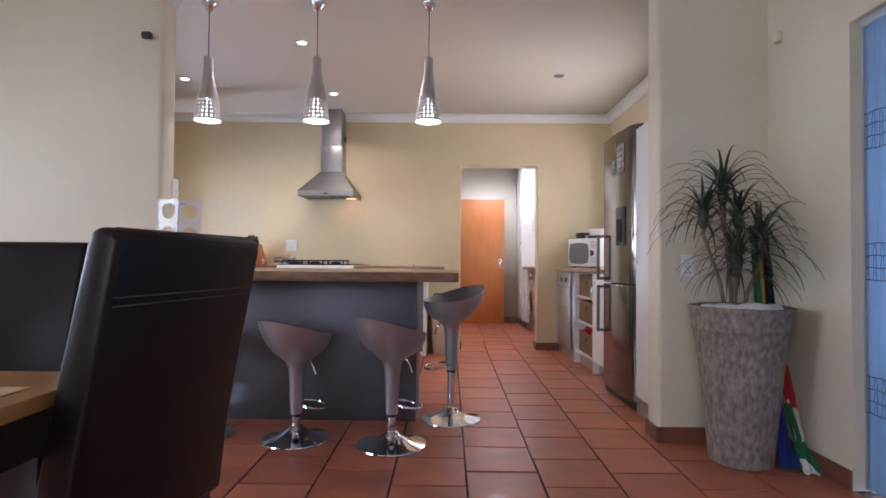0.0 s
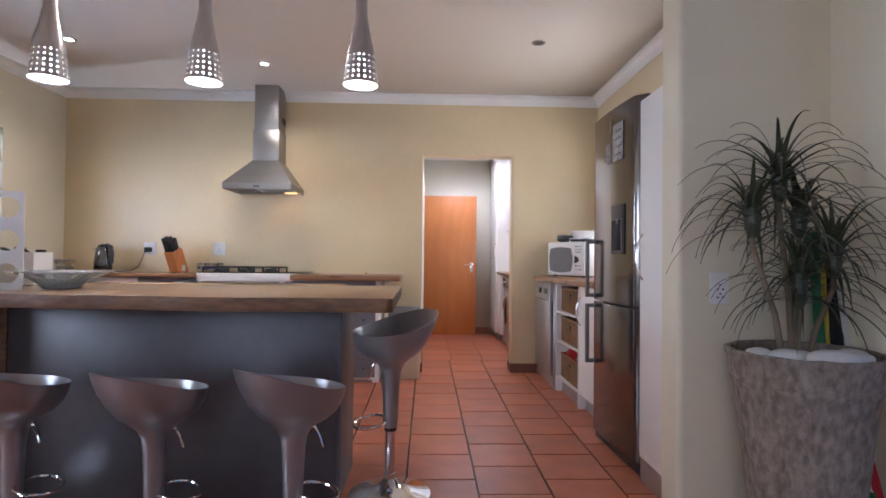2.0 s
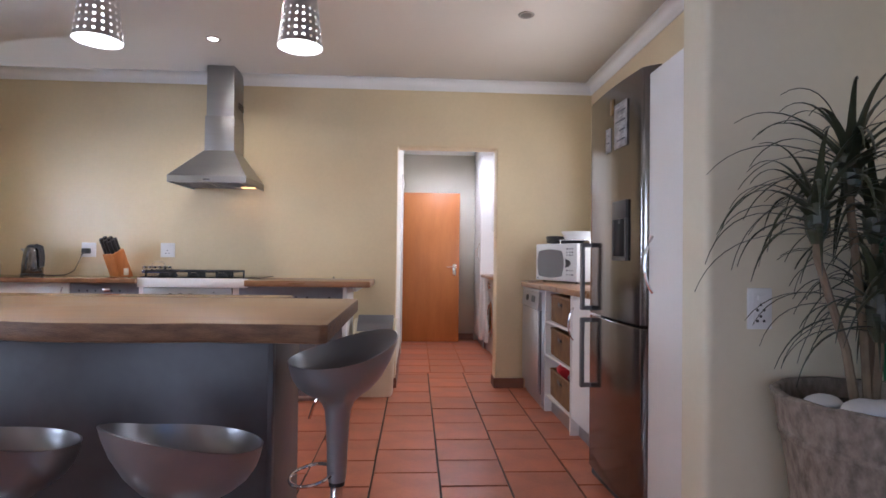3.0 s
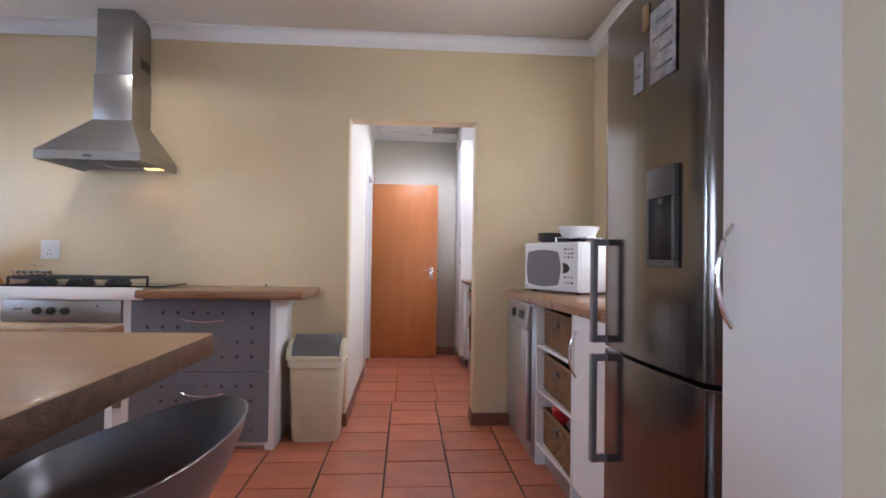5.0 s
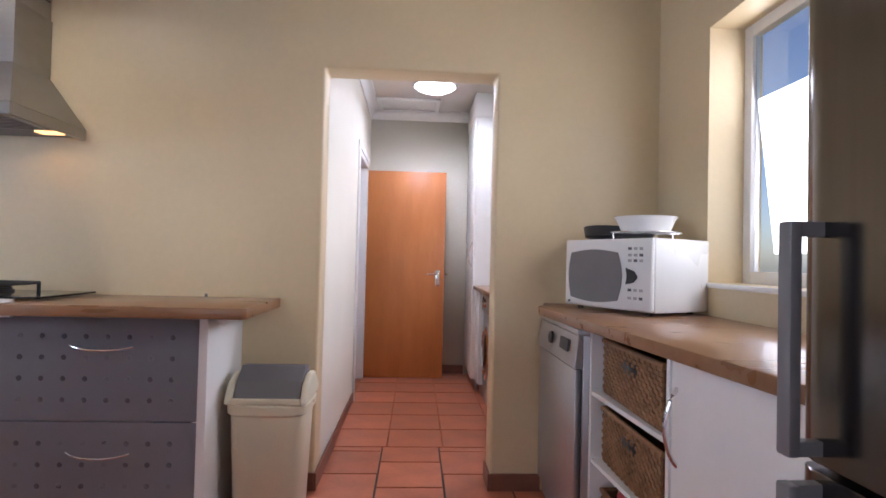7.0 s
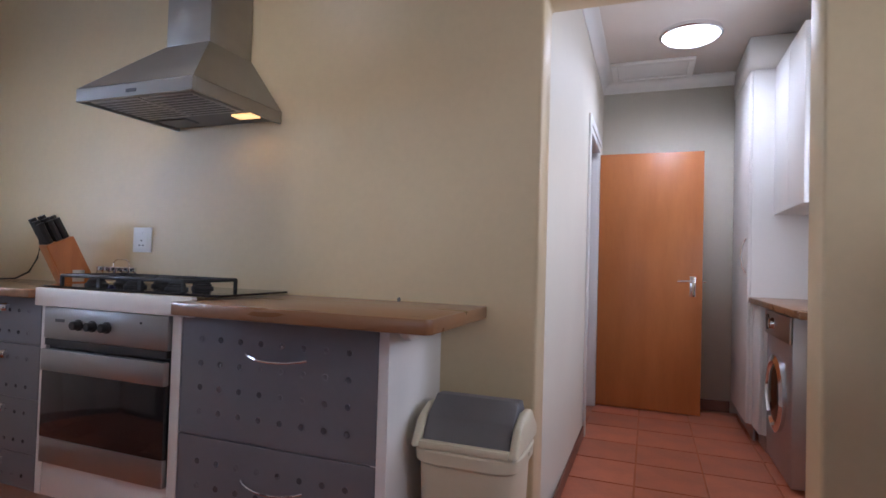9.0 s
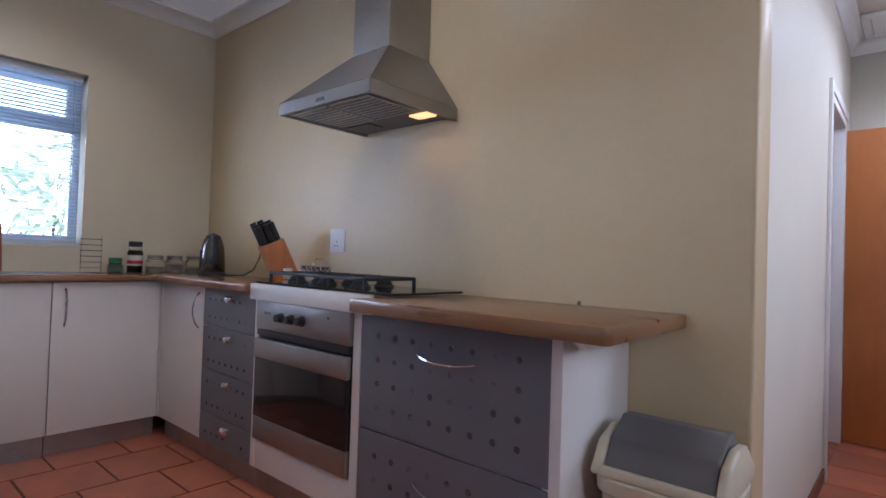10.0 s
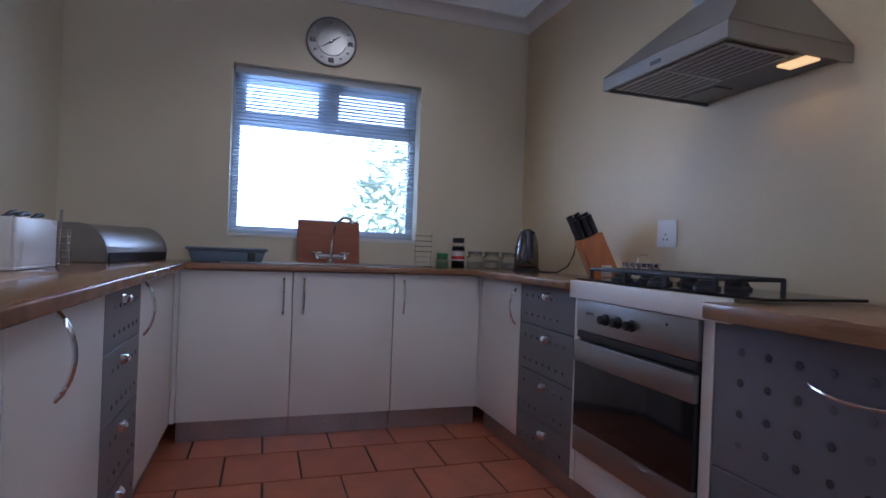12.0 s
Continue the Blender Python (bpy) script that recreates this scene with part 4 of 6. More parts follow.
part("flap", prism([(-0.128, 0.512), (-0.085, 0.580), (-0.005, 0.632), (0.05, 0.628), (0.115, 0.555), (0.105, 0.54), (0.0, 0.60), (-0.116, 0.506)], -0.140, 0.140, "x", 0.004, 2), M_GREYPL, lid, "grey swing flap", world=False)
part("pivot", lathe([(0.010, 0), (0.010, 0.012)], 12, (0.17, 0.0, 0.47)), M_CREAMPL, lid, world=False)

# ---- lights that hang or sit in the ceiling ----
def pendant(x, y):
    p = thing("pendant_lamp", (x, y, 1.845), "perforated brushed aluminium pendant lamp, lit", "lamp", "pendants over the bar")
    part("ceiling_rose", lathe([(0.008, CEIL - 0.062), (0.012, CEIL - 0.058), (0.048, CEIL - 0.012), (0.05, CEIL - 0.001)], 24, (x, y, 0)), M_CHROME, p)
    part("cord", tube([(x, y, 2.245), (x, y, CEIL - 0.055)], 0.0028, 6), M_BLACK, p)
    # plain upper shade, then a lattice with square holes
    prof = [(0.024, 2.257), (0.027, 2.253), (0.029, 2.175), (0.036, 2.125), (0.048, 2.065), (0.058, 2.02), (0.064, 1.985)]
    up_ = lathe(prof, 48, (x, y, 0), caps=False)
    part("shade", up_, M_PENDANT, p)
    bm = bmesh.new()
    nz, na = 16, 54
    grid = []
    for j in range(nz + 1):
        s = j / nz
        z, rr = 1.985 - 0.135 * s, 0.064 + 0.016 * s
        grid.append([bm.verts.new((x + rr * math.cos(2 * math.pi * i / na), y + rr * math.sin(2 * math.pi * i / na), z)) for i in range(na)])
    for j in range(nz):
        for i in range(na):
            if j % 3 == 1 and i % 3 == 1:
                continue
            bm.faces.new((grid[j][i], grid[j][(i + 1) % na], grid[j + 1][(i + 1) % na], grid[j + 1][i]))
    bmesh.ops.recalc_face_normals(bm, faces=bm.faces[:])
    part("perforated_band", bm, M_PENDANT, p, "band of small holes with light behind")
    part("bulb", lathe([(0.012, 0.0), (0.030, 0.006), (0.036, 0.04), (0.020, 0.085), (0.012, 0.12)], 16, (x, y, 1.880)), M_LAMPGLOW, p)
    part("diffuser", lathe([(0.076, 0.0), (0.076, 0.003)], 40, (x, y, 1.854)), M_LAMPGLOW, p, "bright open mouth")


M_PENDANT = mat("pendant_aluminium", (0.62, 0.61, 0.61), 0.30, metal=0.9, vary=0.04, scale=3, fine=30, bump=0.03, stretch=(20, 20, 1))
for px in (-0.953, -0.264, 0.442):
    pendant(px, 4.54)


def downlight(x, y, lit):
    p = thing("downlight", (x, y, CEIL), "recessed round ceiling downlight, " + ("lit" if lit else "switched off"), "lamp", "kitchen downlights")
    part("ring", lathe([(0.034, -0.004), (0.046, -0.005), (0.050, -0.001), (0.034, -0.0008)], 24, (x, y, CEIL), caps=False), M_CHROME if lit else M_KICK, p)
    part("lamp_face", lathe([(0.0335, -0.0032), (0.0335, -0.001)], 20, (x, y, CEIL)), M_SPOTGLOW if lit else M_GREYPL, p)


for dx, dy, on in ((-0.535, 5.166, 1), (-0.56, 6.41, 1), (-1.82, 5.995, 1), (1.53, 5.87, 0)):
    downlight(dx, dy, on)

HC = CEIL - 0.03
p = thing("hall_ceiling_light", (1.295, 9.0, HC), "round frosted hall ceiling light, lit", "lamp")
part("rim", lathe([(0.185, -0.001), (0.185, -0.022), (0.172, -0.028), (0.168, -0.018)], 40, (1.295, 9.0, HC), caps=False), M_CHROME, p)
part("dome", lathe([(0.168, -0.02), (0.155, -0.042), (0.11, -0.062), (0.05, -0.072), (0.005, -0.074)], 40, (1.295, 9.0, HC)), M_HALLGLOW, p)
p = thing("ceiling_hatch", (1.07, 9.62, HC), "white framed loft hatch in the hall ceiling", "hatch")
for b in ((0.78, 9.42, 1.36, 9.465), (0.78, 9.78, 1.36, 9.825), (0.78, 9.465, 0.825, 9.78), (1.315, 9.465, 1.36, 9.78)):
    part("frame", rbox(b[0], b[1], HC - 0.022, b[2], b[3], HC - 0.001, 0.003), M_CORNICE, p)
part("panel", rbox(0.826, 9.466, HC - 0.010, 1.314, 9.779, HC - 0.001, 0), M_WHITE, p)

# ---- hall: door, cupboards, machine ----
p = thing("hall_door", (0.70, 9.68, 0), "orange-brown veneered door standing open in the hall", "door")
leaf = part("leaf", rbox(0.706, 9.655, 0.008, 1.442, 9.695, 1.945, 0.002), M_DOOR, p)
part("lock_plate", rbox(1.357, 9.649, 0.87, 1.397, 9.655, 1.02, 0.002), M_CHROME, leaf)
part("lever", tube([(1.377, 9.650, 0.985), (1.377, 9.600, 0.985), (1.37, 9.594, 0.985), (1.27, 9.594, 0.980)], 0.008, 8), M_CHROME, leaf)
part("lever", tube([(1.377, 9.70, 0.985), (1.377, 9.745, 0.985), (1.40, 9.75, 0.985), (1.475, 9.75, 0.98)], 0.008, 8), M_CHROME, leaf)
for hz in (0.25, 0.97, 1.75):
    part("hinge", rbox(0.701, 9.640, hz, 0.7055, 9.656, hz + 0.09, 0), M_STEEL, leaf)
structure("door_frame_hall", join(rbox(0.549, 8.862, 0, 0.712, 8.895, 1.995, 0.002), rbox(0.549, 9.615, 0, 0.704, 9.653, 1.995, 0.002), rbox(0.549, 8.895, 1.955, 0.708, 9.615, 1.995, 0.002), rbox(0.7005, 8.80, 0, 0.716, 8.861, 2.05, 0.003), rbox(0.7005, 8.861, 1.998, 0.716, 9.66, 2.05, 0.003)), M_WHITE, "white painted door frame", "door frame")
p = thing("tall_cupboard", (1.97, 9.55, 0), "tall white scullery cupboard with bow handle", "cupboard")
part("carcass", rbox(1.685, 9.215, 0.10, 2.295, 9.885, 2.37, 0.002), M_WHITE, p)
d = part("door", rbox(1.665, 9.218, 0.103, 1.684, 9.882, 2.367, 0.002), M_WHITE, p)
bow_handle(d, (1.665, 9.27, 1.28), (1.665, 9.27, 1.06), (-0.03, 0, 0))
part("kick_plate", rbox(1.71, 9.215, 0, 1.722, 9.885, 0.10, 0), M_KICK, p)
structure("wall_bulkhead", rbox(1.66, 9.19, 2.372, 2.298, 9.898, HC, 0), M_CORNICE, "white bulkhead over the cupboard", "wall")
p = thing("base_cabinet", (2.0, 9.09, 0), "white scullery base cabinet", "cabinet")
part("carcass", rbox(1.72, 8.985, 0.10, 2.29, 9.212, 0.868, 0.001, 1), M_WHITE, p)
part("door", rbox(1.70, 8.987, 0.103, 1.719, 9.210, 0.866, 0.002), M_WHITE, p)
part("kick_plate", rbox(1.74, 8.985, 0, 1.752, 9.212, 0.10, 0), M_KICK, p)
solo("scullery_worktop", rbox(1.672, 7.95, 0.870, 2.295, 9.213, 0.905, 0.006), M_WOOD, "wooden worktop over the washing machine", "worktop", origin=(2.0, 8.6, 0.87))
p = thing("washing_machine", (2.0, 8.66, 0), "silver front-loading washing machine under the worktop", "washing machine")
part("body", rbox(1.735, 8.36, 0.02, 2.29, 8.955, 0.85, 0.006), M_DW, p)
part("control_panel", rbox(1.722, 8.362, 0.715, 1.7345, 8.953, 0.848, 0.003), M_STEEL, p)
k = part("knob", lathe([(0.035, 0), (0.03, 0.018), (0.02, 0.022)], 20), M_CHROME, p, world=False)
k.matrix_basis = pose(1.722 - 2.0, 0.08, 0.785, 0, -90)
k = part("detergent_grip", lathe([(0.045, 0), (0.045, 0.006)], 20), M_BLACK, p, world=False)
k.matrix_basis = pose(1.722 - 2.0, 0.21, 0.785, 0, -90)
k = part("porthole", lathe([(0.20, 0), (0.205, 0.02), (0.17, 0.03), (0.16, 0.015), (0.01, 0.012)], 32), M_CHROME, p, world=False)
k.matrix_basis = pose(1.7345 - 2.0, 0.0, 0.42, 0, -90)
k = part("porthole_glass", lathe([(0.155, 0.0165), (0.12, 0.03), (0.05, 0.036), (0.005, 0.037)], 32), M_BLACKGLASS, p, world=False)
k.matrix_basis = pose(1.7345 - 2.0, 0.0, 0.42, 0, -90)
p = thing("wall_cabinet", (2.1, 8.86, 1.43), "white scullery wall cabinet", "cabinet")
part("carcass", rbox(1.825, 8.5, 1.43, 2.295, 9.212, 2.37, 0.001, 1), M_WHITE, p)
for a, b in ((8.5, 8.854), (8.858, 9.212)):
    part("door", rbox(1.805, a + 0.001, 1.43, 1.824, b - 0.001, 2.37, 0.002), M_WHITE, p)
structure("window_scullery", join(rbox(2.34, 7.55, 1.1, 2.38, 7.60, 2.1, 0.002), rbox(2.34, 8.40, 1.1, 2.38, 8.45, 2.1, 0.002), rbox(2.34, 7.60, 1.1, 2.38, 8.40, 1.15, 0.002), rbox(2.34, 7.60, 2.05, 2.38, 8.40, 2.1, 0.002)), M_ALU, "plain framed scullery window", "window")

# ---- windows ----
w = thing("window_1", (-2.72, 5.87, 1.08), "aluminium window coloured blue as by daylight, with lowered slatted blind", "window", kind="structure")
ya, yb, za, zb = 5.305, 6.435, 1.08, 2.065
for b in ((ya, za, ya + 0.045, zb), (yb - 0.045, za, yb, zb), (ya + 0.045, za, yb - 0.045, za + 0.045), (ya + 0.045, zb - 0.045, yb - 0.045, zb), (ya + 0.045, 1.735, yb - 0.045, 1.785), (5.83, 1.785, 5.90, zb - 0.045)):
    part("window_frame", rbox(-2.76, b[0], b[1], -2.715, b[2], b[3], 0.003), M_ALU, w)
for a, b in ((ya + 0.045, 5.83), (5.90, yb - 0.045)):
    for bb in ((a, 1.785, a + 0.03, zb - 0.045), (b - 0.03, 1.785, b, zb - 0.045), (a + 0.03, 1.785, b - 0.03, 1.815), (a + 0.03, zb - 0.075, b - 0.03, zb - 0.045)):
        part("sash_frame", rbox(-2.752, bb[0], bb[1], -2.708, bb[2], bb[3], 0.002, 1), M_ALU, w)
for b in ((ya + 0.045, za + 0.045, yb - 0.045, 1.735), (ya + 0.075, 1.815, 5.80, zb - 0.075), (5.93, 1.815, yb - 0.075, zb - 0.075)):
    g = part("pane", rbox(-2.738, b[0], b[1], -2.734, b[2], b[3], 0), M_GLASS, w)
    g.visible_shadow = False
part("window_sill", rbox(-2.80, ya, za - 0.02, -2.598, yb, za - 0.0005, 0.003), M_WHITE, w)

b1 = thing("venetian_blind", (-2.66, 5.87, 2.06), "grey venetian blind lowered over the sink window, slats open", "blind")
part("head_rail", rbox(-2.69, ya + 0.012, 2.022, -2.645, yb - 0.012, 2.062, 0.003), M_SLAT, b1)
part("bottom_rail", rbox(-2.68, ya + 0.015, 1.095, -2.65, yb - 0.015, 1.107, 0.002), M_SLAT, b1)
slat = None
ns = 44
for i in range(ns):
    z = 1.122 + i * (2.01 - 1.122) / (ns - 1)
    tilt = 0.001 if z < 1.72 else 0.0042
    bm = bmesh.new()
    rows = []
    for j in range(5):
        s = j / 4 - 0.5
        rows.append([bm.verts.new((-2.665 + 0.025 * s, yy, z + 0.002 * (1 - (2 * s) ** 2) + tilt * 2 * s)) for yy in (ya + 0.015, yb - 0.015)])
    for r0, r1 in zip(rows, rows[1:]):
        bm.faces.new((r0[0], r0[1], r1[1], r1[0]))
    bmesh.ops.solidify(bm, geom=bm.faces[:], thickness=0.0008)
    part("slat", bm, M_SLAT, b1)
for yy in (ya + 0.09, 5.87, yb - 0.09):
    part("ladder_cord", join(tube([(-2.678, yy, 1.10), (-2.678, yy, 2.03)], 0.0009, 5), tube([(-2.652, yy, 1.10), (-2.652, yy, 2.03)], 0.0009, 5)), M_SLAT, b1)
part("tilt_wand", tube([(-2.642, yb - 0.06, 2.02), (-2.640, yb - 0.058, 1.42)], 0.004, 6), M_GLASS, b1)

w = thing("window_2", (2.54, 6.1, 1.05), "side window with white frame and deep bright reveal", "window", kind="structure")
for b in ((5.5, 1.05, 5.55, 2.11), (6.665, 1.05, 6.715, 2.11), (5.55, 1.05, 6.665, 1.10), (5.55, 2.06, 6.665, 2.11), (6.08, 1.10, 6.12, 2.06)):
    part("window_frame", rbox(2.52, b[0], b[1], 2.56, b[2], b[3], 0.003), M_WHITE, w)
part("window_sill", rbox(2.36, 5.5, 1.03, 2.52, 6.715, 1.0495, 0.003), M_WHITE, w)
for a, b in ((5.55, 6.08), (6.12, 6.665)):
    g = part("pane", rbox(2.538, a, 1.10, 2.542, b, 2.06, 0), M_GLASS, w)
    g.visible_shadow = False

# reed blind over the glazed dining opening
b2 = thing("reed_blind", (2.375, 2.3, 0.02), "reed roll blind coloured blue as by daylight behind, woven cord bands, let down", "blind")
bm = bmesh.new()
y = 0.92
while y < 3.502:
    add_box(bm, 2.372 + random.uniform(-0.0015, 0.0015), y, 0.025, 2.379, y + 0.0092, 2.02)
    y += 0.0102
reeds = part("reeds", bm, M_BLIND, b2, smooth=False)
reeds["kind"] = "stuff"
part("head_rail", rbox(2.355, 0.92, 2.005, 2.385, 3.508, 2.038, 0.004), M_ALU, b2)
part("side_rail", rbox(2.38, 3.485, 0.01, 2.415, 3.528, 2.036, 0.003), M_ALU, b2)
for zc in (1.55, 0.99, 0.425):
    for k in range(4):
        zz = zc - 0.078 + 0.052 * k
        part("cord_band", tube([(2.3705, yy, zz + 0.0025 * math.sin(yy * 60 + k)) for yy in np.linspace(2.2, 3.50, 70)], 0.0022, 5), M_CORD, b2)
    bm = bmesh.new()
    for i in range(62):
        yy = 2.24 + i * 0.0203
        s = 0.006 * (1 if i % 2 else -1)
        for k in range(3):
            z0_ = zc - 0.078 + 0.052 * k
            v = [bm.verts.new(q) for q in ((2.3688, yy, z0_), (2.3688, yy + 0.003, z0_), (2.3688, yy + 0.003 + s, z0_ + 0.05), (2.3688, yy + s, z0_ + 0.05))]
            bm.faces.new(v)
    wv = part("cross_weave", bm, M_CORD, b2, smooth=False)
structure("door_glazing", join(rbox(2.46, 0.9, 0.0, 2.50, 0.96, 2.04, 0.002), rbox(2.46, 3.47, 0.0, 2.50, 3.53, 2.04, 0.002), rbox(2.46, 0.96, 1.98, 2.50, 3.47, 2.04, 0.002), rbox(2.46, 2.19, 0.0, 2.50, 2.25, 1.98, 0.002)), M_ALU, "aluminium sliding door frame behind the blind", "door")
nt = M_BLIND.node_tree
tr = nt.nodes.new("ShaderNodeBsdfTranslucent")
# same daylight blue in the light that the reeds let through
tr.inputs["Color"].default_value = (0.37, 0.48, 0.60, 1)
mx = nt.nodes.new("ShaderNodeMixShader")
mx.inputs["Fac"].default_value = 0.45
nt.links.new(nt.nodes["Principled BSDF"].outputs["BSDF"], mx.inputs[1])
nt.links.new(tr.outputs["BSDF"], mx.inputs[2])
nt.links.new(mx.outputs["Shader"], nt.nodes["Material Output"].inputs["Surface"])
structure("window_patio", join(rbox(-3.0, -2.54, 0, -2.94, -2.48, 2.2, 0.002), rbox(0.54, -2.54, 0, 0.6, -2.48, 2.2, 0.002), rbox(-1.23, -2.54, 0, -1.17, -2.48, 2.2, 0.002), rbox(-2.94, -2.54, 2.14, 0.54, -2.48, 2.2, 0.002)), M_ALU, "wide patio door frame", "window")

structure("window_dining", join(rbox(-3.92, 1.25, 0.95, -3.87, 1.30, 2.05, 0.002), rbox(-3.92, 3.10, 0.95, -3.87, 3.15, 2.05, 0.002), rbox(-3.92, 1.30, 0.95, -3.87, 3.10, 1.0, 0.002), rbox(-3.92, 1.30, 2.0, -3.87, 3.10, 2.05, 0.002)), M_ALU, "plain framed dining room window", "window")

# ---- outside ----
structure("ground", rbox(-60, -60, -0.30, 60, 60, -0.14, 0), M_GRASS, "lawn outside the house", "ground")
# glowing board added outside so the sink window looks overexposed
M_DAY = glow("daylight_board_glow", (0.88, 0.95, 1.0), 10.0)
structure("backdrop", rbox(-9.1, -6, -0.13, -9.0, 18, 7.0, 0), M_DAY, "glowing board that stands in for daylight beyond the sink window", "backdrop")


def bush(x, y, h, w_, n=230):
    t = thing("bush", (x, y, -0.14), "leafy green garden bush outside the window", "bush", "garden bushes")
    bm_ = None
    branches = []
    for i in range(9):
        a = random.uniform(0, 6.28)
        e = random.uniform(0.3, 1.0)
        branches.append(tube([(0, 0, 0), (0.25 * w_ * math.cos(a), 0.25 * w_ * math.sin(a), h * 0.4 * e), (0.6 * w_ * math.cos(a), 0.6 * w_ * math.sin(a), h * 0.85 * e)], 0.02, 6, taper=0.006))
    part("trunk", join(*branches), M_STEM, t, world=False)
    bm_ = bmesh.new()
    for i in range(n):
        a, rr, zz = random.uniform(0, 6.28), random.random() ** 0.5 * w_, random.uniform(0.15, 1.0) * h
        rr *= 1 - 0.55 * (zz / h) ** 2
        c = Vector((rr * math.cos(a), rr * math.sin(a), zz + random.uniform(-0.1, 0.1)))
        u_ = Vector((random.uniform(-1, 1), random.uniform(-1, 1), random.uniform(-0.6, 0.6))).normalized()
        v_ = u_.orthogonal().normalized()
        L_ = random.uniform(0.06, 0.13)
        vs = [bm_.verts.new(c + q) for q in (-u_ * L_, v_ * L_ * 0.35, u_ * L_, -v_ * L_ * 0.35)]
        bm_.faces.new(vs)
    part("foliage", bm_, M_BUSH, t, world=False, smooth=False)


bush(-6.4, 6.85, 2.1, 0.6), bush(-6.0, 7.55, 1.9, 0.6), bush(-7.0, 7.3, 2.7, 0.75)

# ---- bar stools ----
def bar_stool(name_loc, lift, turn, ring_turn, label):
    """A scoop seat that runs into a trumpet stem, on a chrome pole and trumpet base; lift raises the seat."""
    t = thing("bar_stool", (0, 0, 0), label, "stool", "stools at the bar")
    bm = bmesh.new()
    N = 40
    outer = [(0.031, 0.165, 0), (0.034, 0.19, 0), (0.0365, 0.28, 0), (0.040, 0.36, 0), (0.046, 0.415, 0), (0.058, 0.445, 0.03), (0.084, 0.468, 0.08), (0.118, 0.490, 0.2), (0.150, 0.520, 0.45), (0.174, 0.558, 0.75), (0.188, 0.596, 0.95), (0.193, 0.620, 1.0), (0.195, 0.624, 1.0), (0.190, 0.625, 1.0), (0.183, 0.606, 0.95), (0.166, 0.560, 0.7), (0.136, 0.526, 0.4), (0.09, 0.504, 0.15), (0.03, 0.497, 0.0)]
    rings = []
    for rr, z, w_ in outer:
        ring = []
        for i in range(N):
            a = 2 * math.pi * i / N
            c = math.cos(a)
            hgt = 0.056 * w_ * (c * (1.0 if c > 0 else 0.75)) + 0.006 * w_ * math.cos(2 * a)
            ring.append(bm.verts.new((rr * (1 + 0.05 * w_ * c) * c + 0.012 * w_, rr * 1.02 * math.sin(a), z + hgt + lift)))
        rings.append(ring)
    for r0, r1 in zip(rings, rings[1:]):
        for i in range(N):
            bm.faces.new((r0[i], r0[(i + 1) % N], r1[(i + 1) % N], r1[i]))
    bm.faces.new(rings[0][::-1]), bm.faces.new(rings[-1])
    bmesh.ops.recalc_face_normals(bm, faces=bm.faces[:])
    bmesh.ops.rotate(bm, verts=bm.verts[:], cent=(0, 0, 0), matrix=Matrix.Rotation(radians(turn), 3, "Z"))
    part("seat", bm, M_SILVER, t, world=False)
    part("pole", lathe([(0.026, 0.055), (0.026, 0.10), (0.022, 0.102), (0.022, 0.17 + lift)], 20), M_CHROME, t, world=False)
    part("collar", lathe([(0.0285, 0.150 + lift), (0.0285, 0.164 + lift)], 20), M_BLACK, t, world=False)
    part("base", lathe([(0.183, 0.0), (0.186, 0.003), (0.184, 0.008), (0.165, 0.013), (0.11, 0.024), (0.065, 0.040), (0.038, 0.062), (0.030, 0.075), (0.0265, 0.078)], 48), M_CHROME, t, world=False)
    pts = []
    for i in range(24):
        a = 2 * math.pi * i / 24
        pts.append((0.088 + 0.075 * math.cos(a), 0.095 * math.sin(a), 0.205 + lift * 0.9 - 0.012 * math.cos(a)))
    rm = Matrix.Rotation(radians(ring_turn), 4, "Z")
    fr_ = tube(pts, 0.0065, 8, closed=True)
    fb = join(fr_)
    bmesh.ops.transform(fb, matrix=rm, verts=fb.verts[:])
    part("footrest", fb, M_CHROME, t, world=False)
    lv = tube([(0.03, 0, 0.455 + lift), (0.075, 0, 0.45 + lift), (0.092, 0, 0.42 + lift), (0.105, 0, 0.378 + lift)], 0.0055, 8)
    bmesh.ops.transform(lv, matrix=Matrix.Rotation(radians(ring_turn - 20), 4, "Z"), verts=lv.verts[:])
    part("lever", lv, M_CHROME, t, world=False)
    t.matrix_basis = pose(*name_loc)
    return t


bar_stool((-0.80, 4.175, 0), -0.022, 238, 15, "silver scoop bar stool with chrome trumpet base")
bar_stool((-0.252, 4.130, 0), -0.026, 240, 20, "silver scoop bar stool with chrome trumpet base")
bar_stool((0.280, 4.052, 0), 0.000, 232, 25, "silver scoop bar stool with chrome trumpet base")
bar_stool((0.597, 4.535, 0), 0.140, 30, 190, "silver scoop bar stool raised high at the bar's end")

